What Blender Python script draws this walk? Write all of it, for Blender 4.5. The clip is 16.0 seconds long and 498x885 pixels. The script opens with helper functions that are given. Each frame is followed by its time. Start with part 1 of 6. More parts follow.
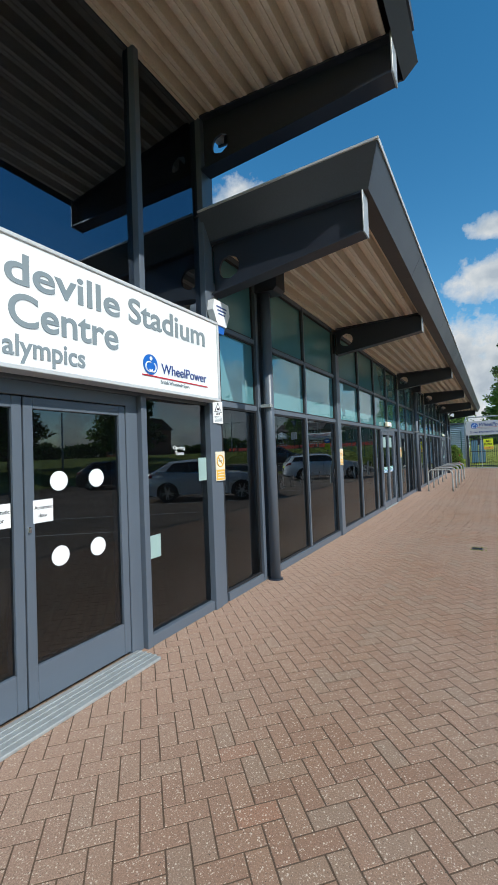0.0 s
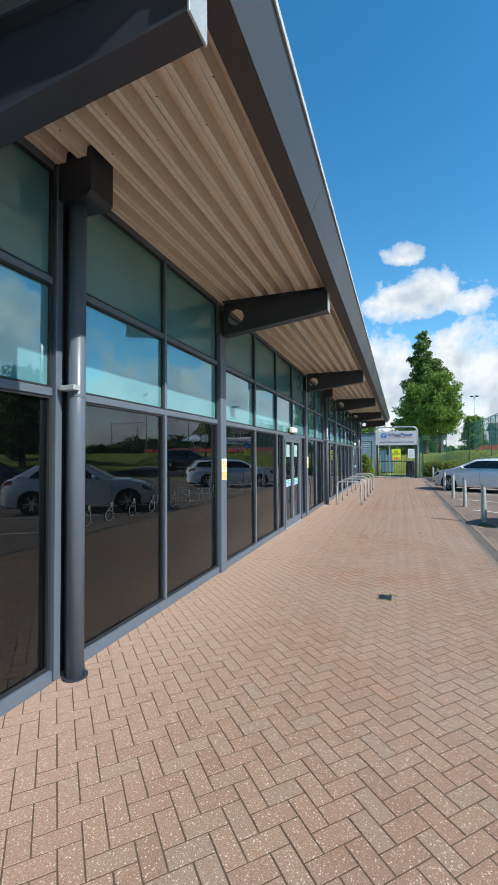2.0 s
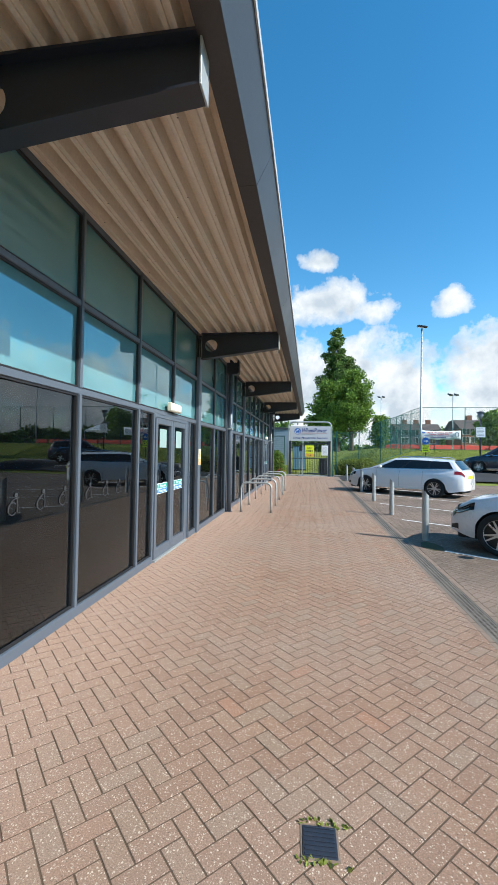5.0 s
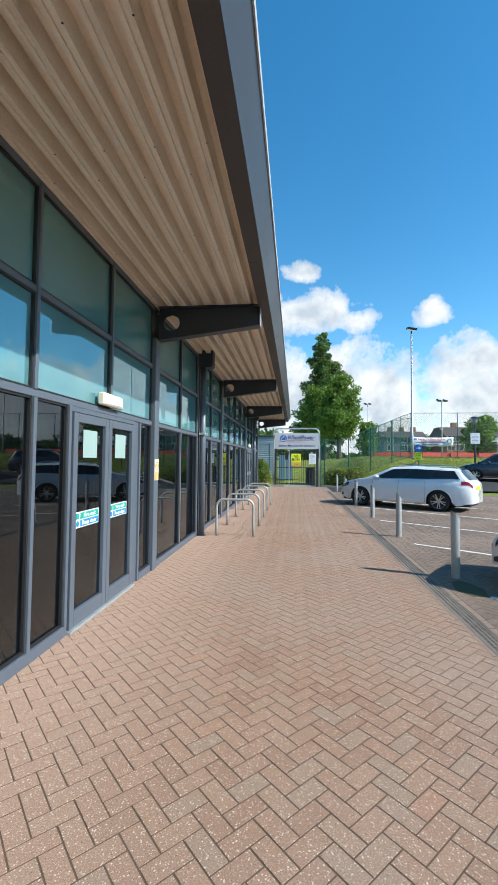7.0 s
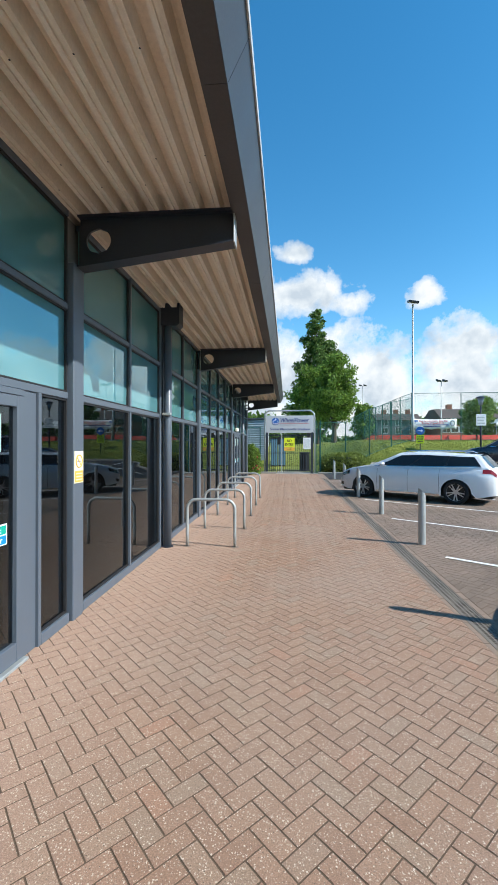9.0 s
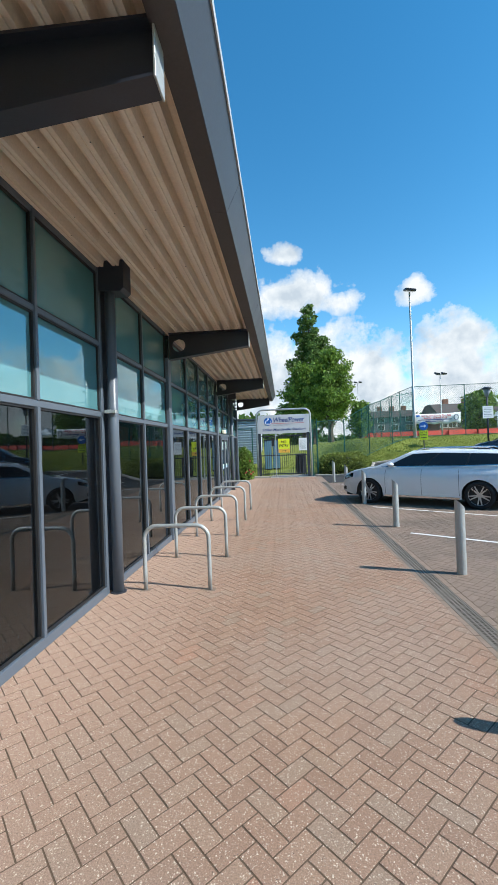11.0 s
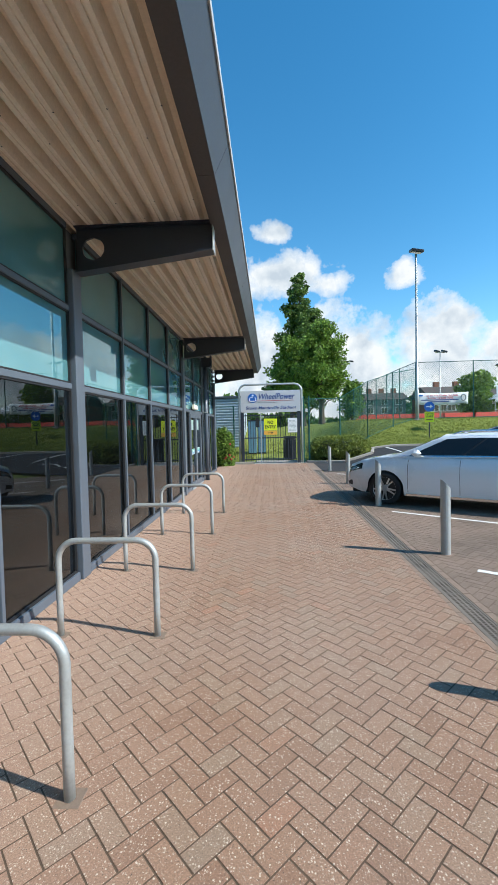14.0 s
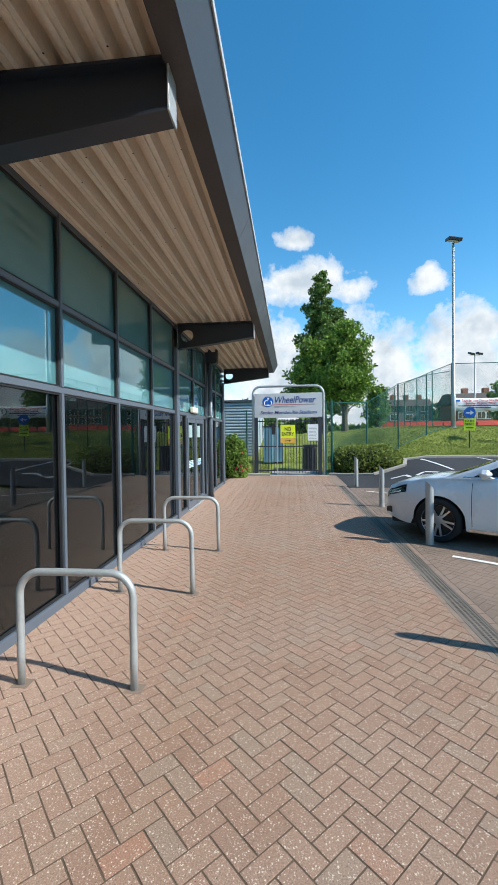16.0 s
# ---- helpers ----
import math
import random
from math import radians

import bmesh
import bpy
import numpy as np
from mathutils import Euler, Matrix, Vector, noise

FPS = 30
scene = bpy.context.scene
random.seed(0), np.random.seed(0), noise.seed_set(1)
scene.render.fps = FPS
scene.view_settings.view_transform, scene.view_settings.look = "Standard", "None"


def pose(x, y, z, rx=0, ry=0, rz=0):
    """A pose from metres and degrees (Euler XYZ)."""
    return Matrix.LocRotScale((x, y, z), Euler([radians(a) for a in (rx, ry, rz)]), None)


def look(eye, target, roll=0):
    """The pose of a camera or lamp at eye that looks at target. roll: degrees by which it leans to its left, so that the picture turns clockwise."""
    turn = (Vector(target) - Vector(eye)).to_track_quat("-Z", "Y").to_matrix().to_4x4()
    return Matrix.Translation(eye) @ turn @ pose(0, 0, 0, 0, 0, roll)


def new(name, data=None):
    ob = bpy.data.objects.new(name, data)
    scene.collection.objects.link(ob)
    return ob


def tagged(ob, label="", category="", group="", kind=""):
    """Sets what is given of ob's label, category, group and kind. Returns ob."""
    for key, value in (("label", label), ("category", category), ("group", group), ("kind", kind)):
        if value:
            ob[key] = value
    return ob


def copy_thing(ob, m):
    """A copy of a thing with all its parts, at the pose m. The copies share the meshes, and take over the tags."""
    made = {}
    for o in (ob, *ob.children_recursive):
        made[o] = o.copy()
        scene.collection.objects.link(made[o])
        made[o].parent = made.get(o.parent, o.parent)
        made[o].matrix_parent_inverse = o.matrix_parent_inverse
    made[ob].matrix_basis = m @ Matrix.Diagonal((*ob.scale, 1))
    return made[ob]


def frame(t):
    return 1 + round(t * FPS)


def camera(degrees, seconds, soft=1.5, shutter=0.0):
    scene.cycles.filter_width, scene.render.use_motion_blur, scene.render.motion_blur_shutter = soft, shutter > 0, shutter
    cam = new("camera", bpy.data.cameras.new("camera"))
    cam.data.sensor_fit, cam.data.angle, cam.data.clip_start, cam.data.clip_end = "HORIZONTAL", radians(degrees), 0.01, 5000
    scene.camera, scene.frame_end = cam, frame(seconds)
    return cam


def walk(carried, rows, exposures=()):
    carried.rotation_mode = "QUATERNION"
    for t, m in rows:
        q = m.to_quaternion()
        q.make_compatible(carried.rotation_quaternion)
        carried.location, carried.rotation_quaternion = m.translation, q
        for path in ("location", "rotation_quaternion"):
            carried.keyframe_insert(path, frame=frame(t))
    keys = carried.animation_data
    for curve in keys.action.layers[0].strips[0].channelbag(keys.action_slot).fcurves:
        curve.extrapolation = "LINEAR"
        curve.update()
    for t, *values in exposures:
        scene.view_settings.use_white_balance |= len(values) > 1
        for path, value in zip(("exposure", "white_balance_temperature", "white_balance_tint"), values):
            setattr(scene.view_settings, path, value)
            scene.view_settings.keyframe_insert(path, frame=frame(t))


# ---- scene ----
cam = camera(62.0, 16.0, 1.0)
PATH = [
    (0, (0.381, -0.077, 1.526), (-0.637, 1.643, 1.585), -2.2),
    (0.5, (0.396, 0.468, 1.552), (-0.521, 2.244, 1.619), -1.7),
    (1, (0.338, 0.984, 1.57), (-0.463, 2.815, 1.643), -1.1),
    (1.5, (0.349, 1.48, 1.585), (-0.427, 3.322, 1.648), -1.0),
    (2, (0.276, 1.988, 1.607), (-0.408, 3.866, 1.671), -0.4),
    (2.5, (0.267, 2.51, 1.602), (-0.294, 4.429, 1.663), -0.2),
    (3, (0.2, 3.035, 1.577), (-0.294, 4.972, 1.624), 0.6),
    (3.5, (0.148, 3.564, 1.577), (-0.262, 5.521, 1.612), 1.4),
    (4, (0.076, 4.122, 1.562), (-0.299, 6.086, 1.601), 2.3),
    (4.5, (0.026, 4.671, 1.563), (-0.292, 6.645, 1.598), 1.4),
    (5, (0.029, 5.235, 1.549), (-0.261, 7.214, 1.591), 1.0),
    (5.2, (-0.01, 5.457, 1.561), (-0.284, 7.437, 1.634), 1.0),
    (7.3, (-0.10, 7.43, 1.57), (-0.31, 9.418, 1.655), 0.8),
    (7.5, (-0.135, 7.637, 1.57), (-0.338, 9.626, 1.639), 1.1),
    (8, (-0.067, 8.158, 1.586), (-0.276, 10.147, 1.636), 0.85),
    (8.5, (-0.073, 8.67, 1.61), (-0.27, 10.659, 1.641), 0.0),
    (9, (-0.083, 9.18, 1.637), (-0.268, 11.172, 1.645), 0.05),
    (9.2, (-0.085, 9.375, 1.635), (-0.262, 11.367, 1.64), -0.15),
    (11.3, (-0.002, 11.189, 1.656), (-0.164, 13.182, 1.683), -2.2),
    (11.5, (-0.014, 11.369, 1.667), (-0.159, 13.363, 1.698), -1.9),
    (12, (0.0, 11.885, 1.65), (-0.127, 13.881, 1.661), -1.8),
    (12.5, (-0.047, 12.443, 1.632), (-0.144, 14.441, 1.603), -1.2),
    (13, (0.002, 12.972, 1.594), (-0.079, 14.97, 1.531), -1.2),
    (13.5, (-0.011, 13.5, 1.595), (-0.102, 15.496, 1.517), -1.3),
    (14, (-0.01, 14.011, 1.598), (-0.112, 16.007, 1.528), -1.3),
    (14.5, (0.006, 14.531, 1.602), (-0.134, 16.525, 1.545), -1.2),
    (15, (0.019, 15.059, 1.604), (-0.135, 17.053, 1.571), -1.1),
    (15.5, (0.095, 15.546, 1.634), (-0.075, 17.539, 1.586), -1.0),
    (16, (0.099, 16.069, 1.632), (-0.098, 18.059, 1.593), -0.7),
]
walk(cam, [(t, look(eye, target, roll)) for t, eye, target, roll in PATH],
     exposures=[(0, 0.07, 6250, 7), (0.5, 0.23, 6250, 7), (1.0, 0.42, 6250, 7), (1.5, 0.5, 6250, 7), (2.5, 0.58, 6250, 7), (5, 0.62, 6250, 7), (16, 0.57, 6250, 7)])

# ---- light ----
SUN_DIR = Vector((0.957, -0.290, 0.778)).normalized()
world = bpy.data.worlds.new("sky")
scene.world = world
world.use_nodes = True
wn = world.node_tree
sky = wn.nodes.new("ShaderNodeTexSky")
sky.sky_type = "NISHITA"
sky.sun_disc = False
sky.sun_elevation = radians(37.9)
sky.sun_rotation = math.atan2(SUN_DIR.x, SUN_DIR.y)
sky.altitude = 100
sky.air_density = 1.0
sky.dust_density = 0.0
sky.ozone_density = 1.0
hue = wn.nodes.new("ShaderNodeHueSaturation")
hue.inputs["Hue"].default_value = 0.49
hue.inputs["Saturation"].default_value = 1.36
wn.links.new(sky.outputs["Color"], hue.inputs["Color"])
wn.links.new(hue.outputs["Color"], wn.nodes["Background"].inputs["Color"])
wn.nodes["Background"].inputs["Strength"].default_value = 0.145
sun = new("sun", bpy.data.lights.new("sun", "SUN"))
sun.data.energy = 4.6
sun.data.angle = radians(0.5)
sun.data.color = (1.0, 0.95, 0.87)
sun.matrix_world = look(SUN_DIR * 60, (0, 0, 0))


# ---- materials ----
def nodes_of(name):
    m = bpy.data.materials.new(name)
    m.use_nodes = True
    nt = m.node_tree
    return m, nt, nt.nodes["Principled BSDF"], nt.nodes, nt.links


def ramp(nt, fac, stops):
    r = nt.nodes.new("ShaderNodeValToRGB")
    r.color_ramp.elements[0].position, r.color_ramp.elements[0].color = stops[0][0], (*stops[0][1], 1)
    r.color_ramp.elements[1].position, r.color_ramp.elements[1].color = stops[-1][0], (*stops[-1][1], 1)
    for p, c in stops[1:-1]:
        e = r.color_ramp.elements.new(p)
        e.color = (*c, 1)
    nt.links.new(fac, r.inputs["Fac"])
    return r.outputs["Color"]


def noise_tex(nt, scale, detail=4.0, rough=0.6, stretch=None):
    tc = nt.nodes.new("ShaderNodeTexCoord")
    out = tc.outputs["Object"]
    if stretch:
        mp = nt.nodes.new("ShaderNodeMapping")
        mp.inputs["Scale"].default_value = stretch
        nt.links.new(out, mp.inputs["Vector"])
        out = mp.outputs["Vector"]
    n = nt.nodes.new("ShaderNodeTexNoise")
    n.inputs["Scale"].default_value = scale
    n.inputs["Detail"].default_value = detail
    n.inputs["Roughness"].default_value = rough
    nt.links.new(out, n.inputs["Vector"])
    return n.outputs["Fac"]


def mixc(nt, fac, a, b, mode="MIX"):
    m = nt.nodes.new("ShaderNodeMix")
    m.data_type, m.blend_type = "RGBA", mode
    for sock, v in ((m.inputs[0], fac), (m.inputs[6], a), (m.inputs[7], b)):
        if isinstance(v, (int, float)):
            sock.default_value = v
        elif isinstance(v, tuple):
            sock.default_value = (*v, 1)
        else:
            nt.links.new(v, sock)
    return m.outputs[2]


def scaled(c, k):
    return tuple(min(1.0, v * k) for v in c)


def surface(name, col, rough=0.5, metal=0.0, var=0.15, coarse=1.5, fine=40.0, bump=0.15, dist=0.004, stretch=None, spec=0.5, coat=0.0, vary=0.0):
    """Painted, metal, stone or plant surface: colour varied at two scales, fine relief, uneven gloss."""
    m, nt, p, n, l = nodes_of(name)
    a, b = noise_tex(nt, coarse, 5, 0.6, stretch), noise_tex(nt, fine, 3, 0.7, stretch)
    base = ramp(nt, a, [(0.3, scaled(col, 1 - var)), (0.7, scaled(col, 1 + var))])
    base = mixc(nt, 0.5, base, ramp(nt, b, [(0.3, scaled(col, 1 - var)), (0.7, scaled(col, 1 + var))]))
    if vary:
        oi = n.new("ShaderNodeNewGeometry")
        base = mixc(nt, 1.0, base, ramp(nt, oi.outputs["Random Per Island"], [(0.0, (1 - vary,) * 3), (1.0, (1 + vary,) * 3)]), "MULTIPLY")
    l.new(base, p.inputs["Base Color"])
    l.new(ramp(nt, a, [(0.3, (max(0.02, rough - 0.06),) * 3), (0.7, (min(1, rough + 0.08),) * 3)]), p.inputs["Roughness"])
    p.inputs["Metallic"].default_value = metal
    p.inputs["Specular IOR Level"].default_value = spec
    p.inputs["Coat Weight"].default_value = coat
    p.inputs["Coat Roughness"].default_value = 0.04
    if bump:
        bp = n.new("ShaderNodeBump")
        bp.inputs["Strength"].default_value = bump
        bp.inputs["Distance"].default_value = dist
        l.new(b, bp.inputs["Height"])
        l.new(bp.outputs["Normal"], p.inputs["Normal"])
    return m


def leafy(name, dark, light):
    m, nt, p, n, l = nodes_of(name)
    g = n.new("ShaderNodeNewGeometry")
    c = ramp(nt, g.outputs["Random Per Island"], [(0.0, dark), (0.6, light), (1.0, scaled(light, 1.35))])
    l.new(c, p.inputs["Base Color"])
    p.inputs["Roughness"].default_value = 0.55
    p.inputs["Specular IOR Level"].default_value = 0.3
    t = n.new("ShaderNodeBsdfTranslucent")
    l.new(c, t.inputs["Color"])
    mx = n.new("ShaderNodeMixShader")
    mx.inputs[0].default_value = 0.3
    l.new(p.outputs[0], mx.inputs[1])
    l.new(t.outputs[0], mx.inputs[2])
    l.new(mx.outputs[0], n["Material Output"].inputs["Surface"])
    return m


def glass(name, tint, ior, rough=0.0, sheen=(1.0, 1.0, 1.0)):
    """A clear tinted pane: what is behind it shows through, and it mirrors what stands before it."""
    m, nt, p, n, l = nodes_of(name)
    tr = n.new("ShaderNodeBsdfTransparent")
    tr.inputs["Color"].default_value = (*tint, 1)
    gl = n.new("ShaderNodeBsdfGlossy")
    gl.inputs["Roughness"].default_value = rough
    gl.inputs["Color"].default_value = (*sheen, 1)
    fr = n.new("ShaderNodeFresnel")
    fr.inputs["IOR"].default_value = ior
    mx = n.new("ShaderNodeMixShader")
    l.new(fr.outputs[0], mx.inputs[0])
    l.new(tr.outputs[0], mx.inputs[1])
    l.new(gl.outputs[0], mx.inputs[2])
    dust = n.new("ShaderNodeBsdfDiffuse")
    dust.inputs["Color"].default_value = (0.50, 0.55, 0.62, 1)
    film = n.new("ShaderNodeMixShader")
    l.new(ramp(nt, noise_tex(nt, 1.3, 5, 0.65), [(0.3, (0.001,) * 3), (0.75, (0.005,) * 3)]), film.inputs[0])
    l.new(mx.outputs[0], film.inputs[1])
    l.new(dust.outputs[0], film.inputs[2])
    l.new(film.outputs[0], n["Material Output"].inputs["Surface"])
    return m


def paver_material(name, reds, speck, dusty=False):
    m, nt, p, n, l = nodes_of(name)
    g, oi = n.new("ShaderNodeNewGeometry"), n.new("ShaderNodeObjectInfo")
    add = n.new("ShaderNodeMath")
    add.operation = "ADD"
    l.new(g.outputs["Random Per Island"], add.inputs[0])
    l.new(oi.outputs["Random"], add.inputs[1])
    fr = n.new("ShaderNodeMath")
    fr.operation = "FRACT"
    l.new(add.outputs[0], fr.inputs[0])
    base = ramp(nt, fr.outputs[0], reds)
    # worn, dusty patches across many bricks, in world scale
    pos = n.new("ShaderNodeTexNoise")
    pos.inputs["Scale"].default_value = 0.55
    pos.inputs["Detail"].default_value = 5
    l.new(g.outputs["Position"], pos.inputs["Vector"])
    base = mixc(nt, ramp(nt, pos.outputs["Fac"], [(0.38, (0, 0, 0)), (0.66, (0.62,) * 3)]), base, (0.312, 0.222, 0.17))
    # pale dust swept against the building
    sx = n.new("ShaderNodeSeparateXYZ")
    l.new(g.outputs["Position"], sx.inputs[0])
    edge = n.new("ShaderNodeMath")
    edge.operation = "MULTIPLY_ADD"
    l.new(pos.outputs["Fac"], edge.inputs[0])
    edge.inputs[1].default_value = 1.3
    shift = n.new("ShaderNodeMath")
    shift.operation = "ADD"
    l.new(sx.outputs["X"], shift.inputs[0])
    shift.inputs[1].default_value = 1.0
    l.new(shift.outputs[0], edge.inputs[2])
    base = mixc(nt, ramp(nt, edge.outputs[0], [(0.0, (0.75,) * 3), (1.0, (0.0,) * 3)]) if dusty else 0.0, base, (0.385, 0.255, 0.19))
    grain = n.new("ShaderNodeTexNoise")
    grain.inputs["Scale"].default_value = 160
    grain.inputs["Detail"].default_value = 3
    l.new(g.outputs["Position"], grain.inputs["Vector"])
    base = mixc(nt, 1.0, base, ramp(nt, grain.outputs["Fac"], [(0.25, (0.66,) * 3), (0.75, (1.3,) * 3)]), "MULTIPLY")
    vo = n.new("ShaderNodeTexVoronoi")
    vo.inputs["Scale"].default_value = 85
    wob = n.new("ShaderNodeTexNoise")
    wob.inputs["Scale"].default_value = 210
    l.new(g.outputs["Position"], wob.inputs["Vector"])
    push = n.new("ShaderNodeVectorMath")
    push.operation = "MULTIPLY_ADD"
    l.new(wob.outputs["Color"], push.inputs[0])
    push.inputs[1].default_value = (0.012, 0.012, 0.0)
    l.new(g.outputs["Position"], push.inputs[2])
    l.new(push.outputs[0], vo.inputs["Vector"])
    sepc = n.new("ShaderNodeSeparateColor")
    l.new(vo.outputs["Color"], sepc.inputs[0])
    hit = n.new("ShaderNodeMath")
    hit.operation = "MULTIPLY"
    l.new(ramp(nt, vo.outputs["Distance"], [(0.18, (1,) * 3), (0.36, (0,) * 3)]), hit.inputs[0])
    l.new(ramp(nt, sepc.outputs[0], [(1 - speck * 0.7, (0,) * 3), (1 - speck * 0.7 + 0.03, (1,) * 3)]), hit.inputs[1])
    base = mixc(nt, hit.outputs[0], base, (0.62, 0.52, 0.41))
    small = n.new("ShaderNodeTexVoronoi")
    small.inputs["Scale"].default_value = 190
    l.new(push.outputs[0], small.inputs["Vector"])
    seps = n.new("ShaderNodeSeparateColor")
    l.new(small.outputs["Color"], seps.inputs[0])
    for chan, lim, tone in ((0, 1 - speck * 0.55, (0.55, 0.45, 0.35)), (1, 1 - speck * 0.2, (0.09, 0.07, 0.055))):
        fleck = n.new("ShaderNodeMath")
        fleck.operation = "MULTIPLY"
        l.new(ramp(nt, small.outputs["Distance"], [(0.2, (1,) * 3), (0.42, (0,) * 3)]), fleck.inputs[0])
        l.new(ramp(nt, seps.outputs[chan], [(lim, (0,) * 3), (lim + 0.03, (1,) * 3)]), fleck.inputs[1])
        base = mixc(nt, fleck.outputs[0], base, tone)
    l.new(base, p.inputs["Base Color"])
    p.inputs["Roughness"].default_value = 0.85
    p.inputs["Specular IOR Level"].default_value = 0.3
    bp = n.new("ShaderNodeBump")
    bp.inputs["Strength"].default_value = 0.5
    bp.inputs["Distance"].default_value = 0.003
    l.new(grain.outputs["Fac"], bp.inputs["Height"])
    l.new(bp.outputs["Normal"], p.inputs["Normal"])
    return m


PAVE_TURN = 45.0
M_PAVER = paver_material("paver", [(0.0, (0.25, 0.145, 0.095)), (0.35, (0.285, 0.17, 0.113)), (0.7, (0.30, 0.183, 0.121)), (0.88, (0.28, 0.187, 0.128)), (0.94, (0.268, 0.187, 0.132)), (1.0, (0.32, 0.167, 0.105))], 0.5, True)
M_PAVER_PARK = paver_material("paver_park", [(0.0, (0.145, 0.107, 0.080)), (0.5, (0.165, 0.123, 0.095)), (1.0, (0.19, 0.142, 0.11))], 0.10)
M_EDGING = surface("edging_block", (0.20, 0.145, 0.108), 0.9, var=0.3, coarse=5, fine=60, bump=0.4, vary=0.25)
M_MOSS = surface("mossy_dirt", (0.075, 0.072, 0.03), 0.95, var=0.45, coarse=6, fine=50, bump=0.9)
M_GRATE = surface("iron_grating", (0.16, 0.135, 0.11), 0.75, var=0.35, coarse=2, fine=40)
M_SAND = surface("joint_sand", (0.105, 0.068, 0.044), 0.95, var=0.3, fine=120, bump=0.4)
M_TARMAC = surface("tarmac", (0.052, 0.052, 0.054), 0.95, var=0.25, coarse=0.5, fine=140, bump=0.6, spec=0.15)
M_KERB = surface("kerb_stone", (0.34, 0.31, 0.27), 0.9, var=0.2, fine=60, bump=0.4)
M_GRASS = surface("grass", (0.19, 0.215, 0.05), 0.95, var=0.45, coarse=0.8, fine=14.0, bump=0.7, dist=0.03, spec=0.1)
M_FRAME = surface("grey_frame", (0.094, 0.115, 0.145), 0.36, var=0.08, bump=0.03, fine=220)
M_STEEL = surface("grey_steelwork", (0.024, 0.030, 0.044), 0.42, var=0.2, bump=0.05, fine=90)
M_FASCIA = surface("grey_fascia", (0.060, 0.068, 0.082), 0.42, var=0.16, coarse=0.8, bump=0.04, fine=60)
M_TRIM = surface("light_edge_trim", (0.5, 0.52, 0.54), 0.4, var=0.08)
M_UNDER = surface("dark_soffit_trim", (0.060, 0.052, 0.050), 0.6, var=0.2)
M_SEAL = surface("black_gasket", (0.015, 0.015, 0.017), 0.6, var=0.1)
M_GLASS = glass("dark_glass", (0.26, 0.29, 0.33), 1.85, 0.0, (0.86, 0.95, 1.0))
M_GALV = surface("galvanised_steel", (0.42, 0.44, 0.44), 0.55, metal=0.55, var=0.16, coarse=9, fine=60, bump=0.05)
M_WHITE = surface("white_sign", (0.80, 0.81, 0.82), 0.35, var=0.02, bump=0.0)
M_SIGNGREY = surface("silver_sign", (0.52, 0.53, 0.55), 0.35, var=0.04, bump=0.0)
M_TEXT = surface("grey_lettering", (0.21, 0.255, 0.28), 0.5, var=0.03, bump=0.0)
M_BLUE = surface("blue_lettering", (0.025, 0.055, 0.22), 0.45, var=0.04, bump=0.0)
M_LOGO = surface("blue_disc", (0.01, 0.12, 0.48), 0.45, var=0.05, bump=0.0)
M_RED = surface("red_paint", (0.5, 0.02, 0.04), 0.45, var=0.05, bump=0.0)
M_YELLOW = surface("yellow_sign", (0.75, 0.83, 0.02), 0.5, var=0.03, bump=0.0)
M_ORANGE = surface("orange_sign", (0.75, 0.42, 0.06), 0.5, var=0.06, bump=0.0)
M_CREAM = surface("cream_paper", (0.72, 0.66, 0.52), 0.6, var=0.05, bump=0.0)
M_GREEN = surface("green_paint", (0.012, 0.10, 0.085), 0.45, var=0.12, bump=0.03)
M_GREENSIGN = surface("green_sign", (0.0, 0.36, 0.27), 0.45, var=0.04, bump=0.0)
M_BLUESIGN = surface("sky_blue_sign", (0.0, 0.22, 0.50), 0.45, var=0.04, bump=0.0)
M_BLACK = surface("black_plastic", (0.018, 0.018, 0.02), 0.5, var=0.15)
M_BARK = surface("bark", (0.09, 0.07, 0.052), 0.95, var=0.35, coarse=4, fine=30, bump=0.8, dist=0.02)
M_LEAF_DARK = leafy("dark_leaves", (0.05, 0.09, 0.022), (0.12, 0.195, 0.045))
M_LEAF = leafy("green_leaves", (0.075, 0.13, 0.022), (0.18, 0.28, 0.045))
M_LEAF_HEDGE = leafy("hedge_leaves", (0.10, 0.13, 0.022), (0.22, 0.26, 0.05))
M_BLADE = leafy("grass_blades", (0.15, 0.185, 0.035), (0.29, 0.325, 0.07))
# near-black green: the shade deep inside a bush, put into the colour
M_BUSH_SHADE = surface("bush_shade", (0.012, 0.022, 0.006), 0.95, var=0.3)
M_FLOOR_IN = surface("interior_floor", (0.055, 0.042, 0.036), 0.5, var=0.2)
M_WALL_IN = surface("interior_wall", (0.16, 0.16, 0.17), 0.8, var=0.1, coarse=0.5)
M_CEIL_IN = surface("interior_ceiling", (0.2, 0.2, 0.2), 0.9, var=0.05)
M_BRICK = surface("far_brick", (0.26, 0.115, 0.075), 0.9, var=0.15, coarse=0.6, fine=12, bump=0.3)
M_ROOF = surface("roof_tiles", (0.085, 0.065, 0.058), 0.85, var=0.2, coarse=0.8, fine=8, bump=0.4)
M_CLAD = surface("blue_grey_cladding", (0.33, 0.40, 0.46), 0.45, var=0.08)
M_PAINTLINE = surface("white_road_paint", (0.72, 0.70, 0.66), 0.8, var=0.12, coarse=3, fine=70, bump=0.3)
M_BARRIER = surface("orange_red_barrier", (0.62, 0.06, 0.035), 0.6, var=0.12)
M_CARWHITE = surface("white_car_paint", (0.76, 0.77, 0.79), 0.28, var=0.02, bump=0.0, coat=0.8)
